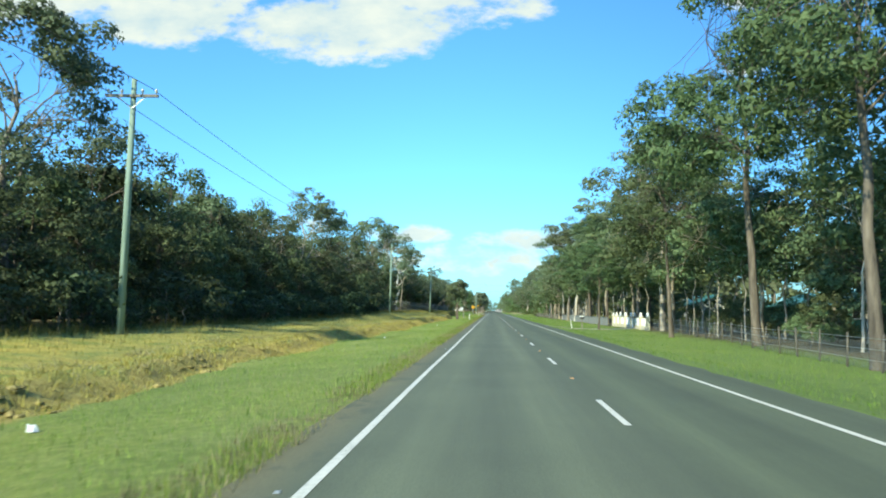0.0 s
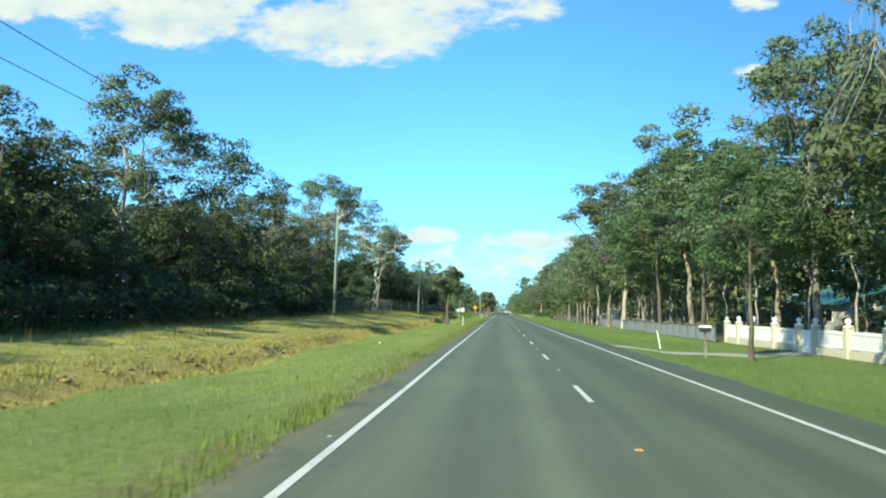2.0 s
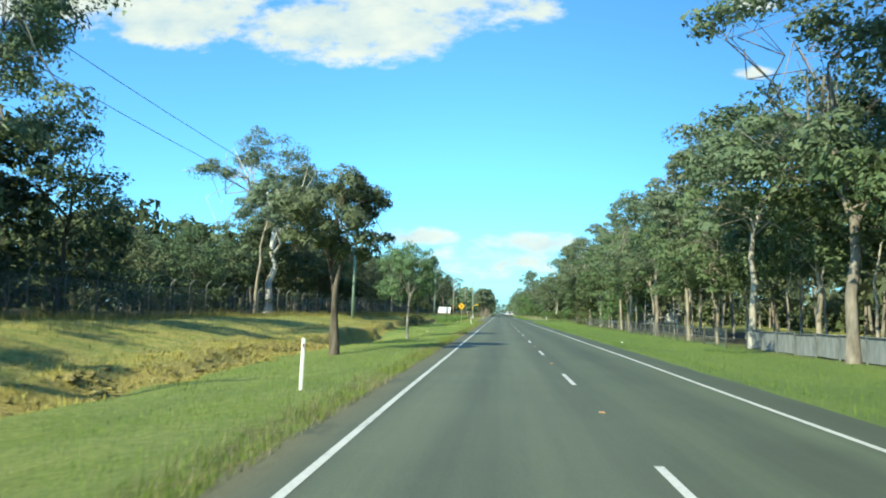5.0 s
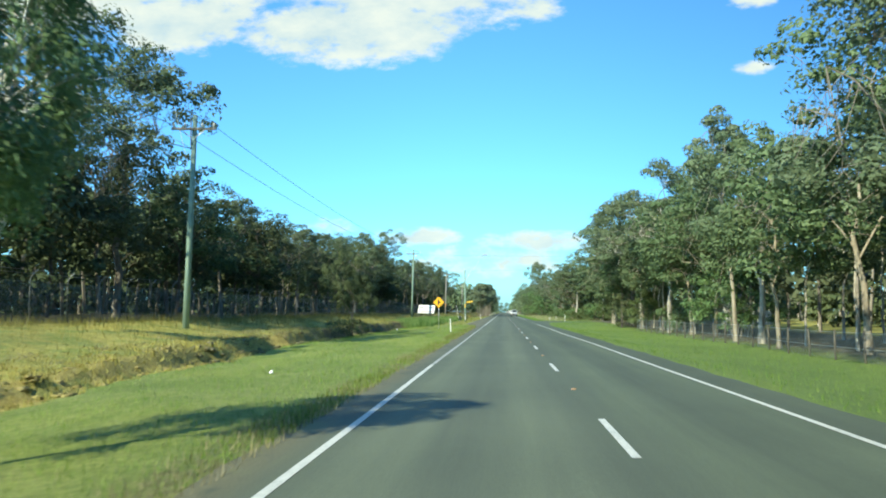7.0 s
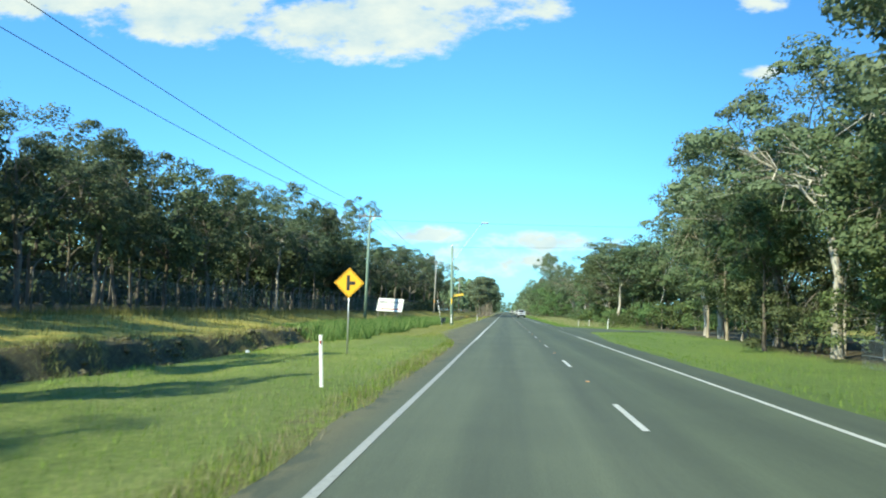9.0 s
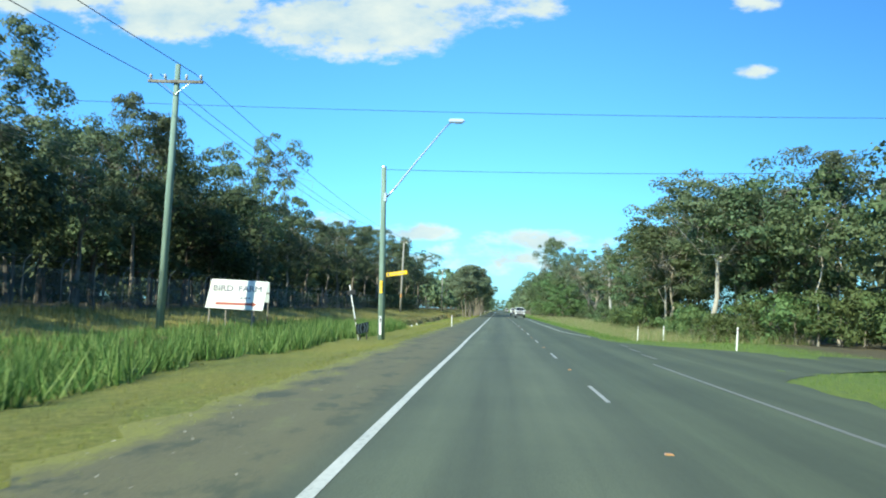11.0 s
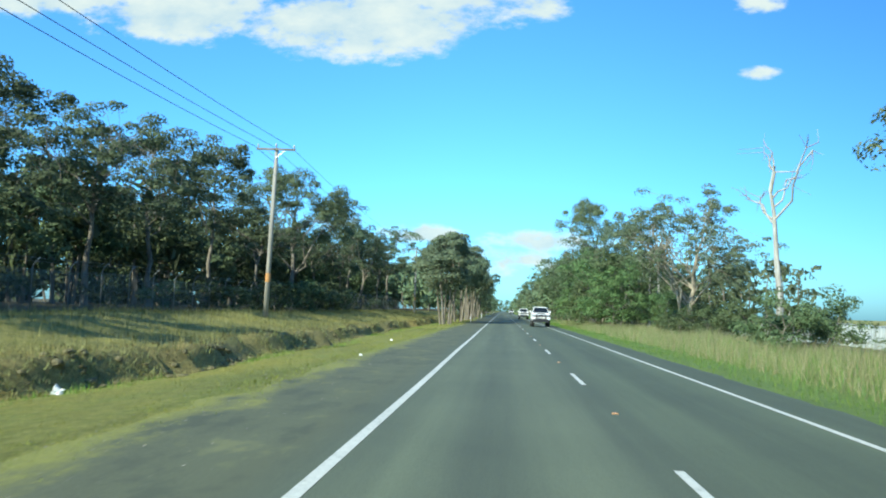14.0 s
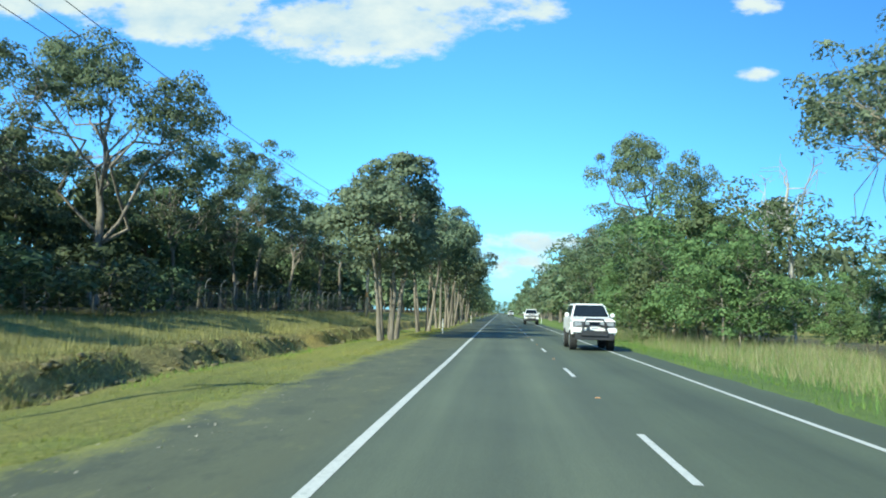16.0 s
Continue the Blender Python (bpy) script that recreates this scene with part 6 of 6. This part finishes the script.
# ---- houses and shed behind the trees ----
def house(name, label, x, y, w, d, wall_h, ridge, wall, roof, turn=0):
    h = thing(name, label, "house", m=pose(x, y, gz(x, y), 0, 0, turn))
    for a, b, sx_, sy_ in ((0, -d / 2, w, 0.2), (0, d / 2, w, 0.2), (-w / 2, 0, 0.2, d - 0.2), (w / 2, 0, 0.2, d - 0.2)):
        part("wall", Shape().box((a, b, wall_h / 2 - 0.1), (sx_, sy_, wall_h + 0.2)), wall, h)
    for s in (-1, 1):
        part("gable", Shape().prism([(-w / 2, wall_h), (w / 2, wall_h), (0, ridge - 0.05)], 1, s * d / 2 - 0.1, s * d / 2 + 0.1), wall, h)
        part("roof_slope", Shape().add([(0, -d / 2 - 0.5, ridge), (0, d / 2 + 0.5, ridge), (s * (w / 2 + 0.5), d / 2 + 0.5, wall_h - 0.2), (s * (w / 2 + 0.5), -d / 2 - 0.5, wall_h - 0.2),
                                         (0, -d / 2 - 0.5, ridge + 0.08), (0, d / 2 + 0.5, ridge + 0.08), (s * (w / 2 + 0.5), d / 2 + 0.5, wall_h - 0.12), (s * (w / 2 + 0.5), -d / 2 - 0.5, wall_h - 0.12)],
                                        [(0, 1, 2, 3), (4, 7, 6, 5), (0, 3, 7, 4), (1, 5, 6, 2), (3, 2, 6, 7)]), roof, h)
    for k in range(3):
        wn_ = part("window", Shape().box((-w / 2 - 0.11, -d / 2 + (k + 0.7) * d / 3.4, 1.5), (0.06, 1.3, 1.1)), M_WHITE, h, "white-framed window")
        part("pane", Shape().box((-w / 2 - 0.145, -d / 2 + (k + 0.7) * d / 3.4, 1.5), (0.02, 1.14, 0.94)), M_GLASS, wn_)
    return h


house("house", "low pale house with a green steel roof behind trees", 31, 116, 8, 13, 2.5, 3.9, M_HOUSE, M_ROOFGREEN)
house("shed", "long shed with a green roof among the trees", 33, 74, 7, 22, 2.2, 3.4, M_SHADE, M_ROOFGREEN, 3)
house("outbuilding", "pale outbuilding glimpsed through trees", 27, 254, 6, 9, 2.3, 3.3, M_HOUSE, M_SHEET)

mbx = thing("mailbox", "white and dark mailbox on a timber post", "mailbox", m=pose(8.8, 79.8, gz(8.8, 79.8)))
part("post", Shape().box((0, 0, 0.5), (0.09, 0.09, 1.2)), M_GREYWOOD, mbx, bevel=0.006)
box_ = part("box", Shape().box((0, 0, 1.16), (0.42, 0.30, 0.18)), M_TRIMBLACK, mbx, "dark mailbox body", bevel=0.015)
part("lid", Shape().prism([(-0.24, 1.25), (0.24, 1.25), (0.2, 1.34), (-0.2, 1.34)], 1, -0.18, 0.18), M_WHITE, box_, "white curved lid", bevel=0.01)


# ---- vehicles ----
def wheel(parent, x, y, r, w):
    o = 1 if x > 0 else -1
    ty = part("wheel", Shape().tube([(x - w / 2, y, r), (x - w / 2 + 0.03, y, r), (x + w / 2 - 0.03, y, r), (x + w / 2, y, r)], [r * 0.9, r, r, r * 0.9], 22), M_TYRE, parent, "black off-road tyre", smooth=False)
    part("rim", Shape().tube([(x + o * w * 0.46, y, r), (x + o * w * 0.52, y, r)], [r * 0.6, r * 0.56], 16), M_RIM, ty, "bright wheel rim")


def four_wheel_drive(x, y, label, tray=False):
    """A high square-fronted wagon, nose towards -Y."""
    v = thing("utility_truck" if tray else "four_wheel_drive", label, "car", "oncoming vehicles", pose(x, y, 0.005))
    hw, gap = 0.88, 0.66
    roof_y = 2.0 if tray else 4.35
    side = [(0.02, gap + 0.10), (0.0, 1.16), (0.10, 1.29), (1.25, 1.39), (4.72, 1.39), (4.75, gap + 0.1), (4.1, gap), (0.6, gap)]
    part("body", Shape().prism(side, 0, -hw, hw), M_CARWHITE, v, "white painted body", bevel=0.05)
    cab = Shape()
    b0, b1, t0, t1 = 1.2, roof_y + 0.25, 1.85, roof_y
    cab.add([(-hw + 0.05, b0, 1.34), (hw - 0.05, b0, 1.34), (hw - 0.05, b1, 1.34), (-hw + 0.05, b1, 1.34), (-0.64, t0, 1.97), (0.64, t0, 1.97), (0.66, t1, 1.99), (-0.66, t1, 1.99)],
            [(3, 2, 1, 0), (4, 5, 6, 7), (0, 1, 5, 4), (1, 2, 6, 5), (2, 3, 7, 6), (3, 0, 4, 7)])
    cb = part("cabin", cab, M_CARWHITE, v, "white cabin", bevel=0.06)
    e = 0.012

    def pane(a, b, c, d, n):
        s = Shape()
        nn = Vector(n).normalized() * e
        q = [Vector(k) + nn for k in (a, b, c, d)] + [Vector(k) - nn for k in (a, b, c, d)]
        s.add(q, [(0, 1, 2, 3), (7, 6, 5, 4), (0, 4, 5, 1), (1, 5, 6, 2), (2, 6, 7, 3), (3, 7, 4, 0)])
        return s

    part("windscreen", pane((-0.76, 1.26, 1.40), (0.76, 1.26, 1.40), (0.60, 1.79, 1.91), (-0.60, 1.79, 1.91), (0, -0.70, 0.72)), M_GLASS, v, "dark windscreen")
    for s in (-1, 1):
        part("side_window", pane((s * 0.815, 1.75, 1.43), (s * 0.815, min(2.7, b1 - 0.15), 1.43), (s * 0.685, min(2.65, t1 - 0.1), 1.89), (s * 0.685, 2.0 if not tray else 1.95, 1.89), (s, 0, 0.3)), M_GLASS, v, "dark side window")
        if not tray:
            part("side_window", pane((s * 0.815, 2.85, 1.43), (s * 0.815, 4.2, 1.43), (s * 0.69, 4.1, 1.89), (s * 0.685, 2.85, 1.89), (s, 0, 0.3)), M_GLASS, v, "dark side window")
        mr = part("mirror", Shape().box((s * 0.98, 1.62, 1.48), (0.18, 0.1, 0.18)), M_CARWHITE, v, "white door mirror", bevel=0.03)
        part("mirror_arm", Shape().box((s * 0.88, 1.64, 1.44), (0.1, 0.05, 0.05)), M_TRIMBLACK, mr)
        hl = part("headlight", Shape().box((s * 0.66, -0.01, 1.10), (0.30, 0.08, 0.17)), M_LAMP, v, "clear headlight", bevel=0.02)
        part("lamp_surround", Shape().box((s * 0.64, 0.02, 1.10), (0.44, 0.07, 0.24)), M_TRIMBLACK, hl, bevel=0.01)
        part("flare", Shape().prism([(0.33, 0.68), (0.45, 1.04), (0.75, 1.17), (1.15, 1.17), (1.42, 1.04), (1.53, 0.68), (1.42, 0.68), (1.32, 0.96), (1.1, 1.06), (0.8, 1.06), (0.54, 0.96), (0.44, 0.68)], 0, s * 0.86 - 0.05, s * 0.86 + 0.07), M_CARWHITE, v, "white wheel-arch flare")
        part("bumper_wing", Shape().box((s * 0.66, -0.10, 0.86), (0.5, 0.28, 0.22)), M_CARWHITE, v, "white bumper wing", bevel=0.03)
    part("grille", Shape().box((0, -0.005, 1.10), (0.86, 0.06, 0.22)), M_TRIMBLACK, v, "black grille", bevel=0.01)
    part("underbody", Shape().box((0, 2.4, gap - 0.02), (1.4, 4.0, 0.3)), M_TRIMBLACK, v, "dark underbody")
    part("skid_plate", Shape().box((0, 0.05, 0.60), (1.6, 0.5, 0.28)), M_TRIMBLACK, v, bevel=0.02)
    bar = part("bull_bar", Shape().tube([(-0.48, -0.24, 0.74), (-0.46, -0.26, 1.1), (-0.34, -0.25, 1.3), (0.34, -0.25, 1.3), (0.46, -0.26, 1.1), (0.48, -0.24, 0.74)], 0.045, 10)
               .tube([(-0.85, -0.15, 0.99), (-0.46, -0.26, 1.03), (0.46, -0.26, 1.03), (0.85, -0.15, 0.99)], 0.035, 8).box((0, -0.22, 0.74), (1.1, 0.12, 0.2)), M_TRIMBLACK, v, "black steel bull bar")
    plate = part("number_plate", Shape().box((0, -0.32, 0.95), (0.38, 0.015, 0.12)), M_WHITE, bar, "pale number plate with a dark bar")
    part("bar_mark", Shape().box((0, -0.331, 0.95), (0.26, 0.006, 0.05)), M_SIGNTEXT, plate)
    part("crossbar_lamps", Shape().box((0.3, -0.28, 1.15), (0.16, 0.06, 0.12)).box((-0.3, -0.28, 1.15), (0.16, 0.06, 0.12)), M_LAMP, bar, "round driving lamps")
    if tray:
        part("tray_side", Shape().box((0.86, 3.5, 1.36), (0.05, 2.3, 0.3)).box((-0.86, 3.5, 1.36), (0.05, 2.3, 0.3)).box((0, 4.66, 1.36), (1.7, 0.05, 0.3)), M_CARWHITE, v, "white tray sides")
    for wx in (-0.78, 0.78):
        for wy in (0.93, 3.75):
            wheel(v, wx, wy, 0.44, 0.30)
    return v


four_wheel_drive(3.75, 397.0, "white high-riding four-wheel drive with bull bar in the far lane")
four_wheel_drive(3.9, 466.0, "white utility truck following in the far lane", True)
four_wheel_drive(3.6, 640.0, "distant white wagon in the far lane")

# ---- scraps of litter and loose stones ----
sr_ = np.random.default_rng(77)
ns = 9000
gy = sr_.uniform(246, 440, ns)
gx = shoulder_l(gy) + sr_.normal(0.4, 0.7, ns)
gk = sr_.uniform(0.003, 0.013, ns)[:, None]
gc = np.stack([gx, gy, np.maximum(ground_z(gx, gy), 0.0) + 0.004], -1)
tri = np.stack([gc + gk * sr_.normal(0, 1, (ns, 3)) * np.array([1, 1, 0.1]) for _ in range(2)] + [gc + gk * np.abs(sr_.normal(0, 1, (ns, 3))) * np.array([0.4, 0.4, 1.0])], 1)
tagged(new("loose_gravel", quad_mesh("loose_gravel", tri, M_CONCRETE)), "loose gravel along the edge of the sealed shoulder", "gravel", kind="stuff")
LITTER = [(-6.5, 11.1, 0.13), (-6.5, 47.3, 0.08), (-5.9, 179.7, 0.1), (-9.7, 233.5, 0.14), (-8.8, 333.4, 0.22), (-8.9, 329.1, 0.13), (8.1, 166.8, 0.09), (-6.0, 85.9, 0.08), (-5.3, 355.8, 0.1), (-4.5, 343.1, 0.09)]
for x, y, s in LITTER:
    k = random.Random(int(x * 100 + y))
    v = []
    for a in range(7):
        for b in (0, 1, 2):
            r = s * (0.9 - 0.25 * b) * k.uniform(0.6, 1.1)
            v.append((r * math.cos(a * 0.9), r * math.sin(a * 0.9), b * s * 0.35 * k.uniform(0.6, 1.3)))
    f = [(a * 3 + b, ((a + 1) % 7) * 3 + b, ((a + 1) % 7) * 3 + b + 1, a * 3 + b + 1) for a in range(7) for b in (0, 1)] + [tuple(a * 3 + 2 for a in range(7))]
    o = tagged(part("litter", Shape().add(v, f), M_WHITE), "crumpled white scrap of litter in the grass", "litter", "litter")
    o.location = (x, y, gz(x, y) + 0.02)
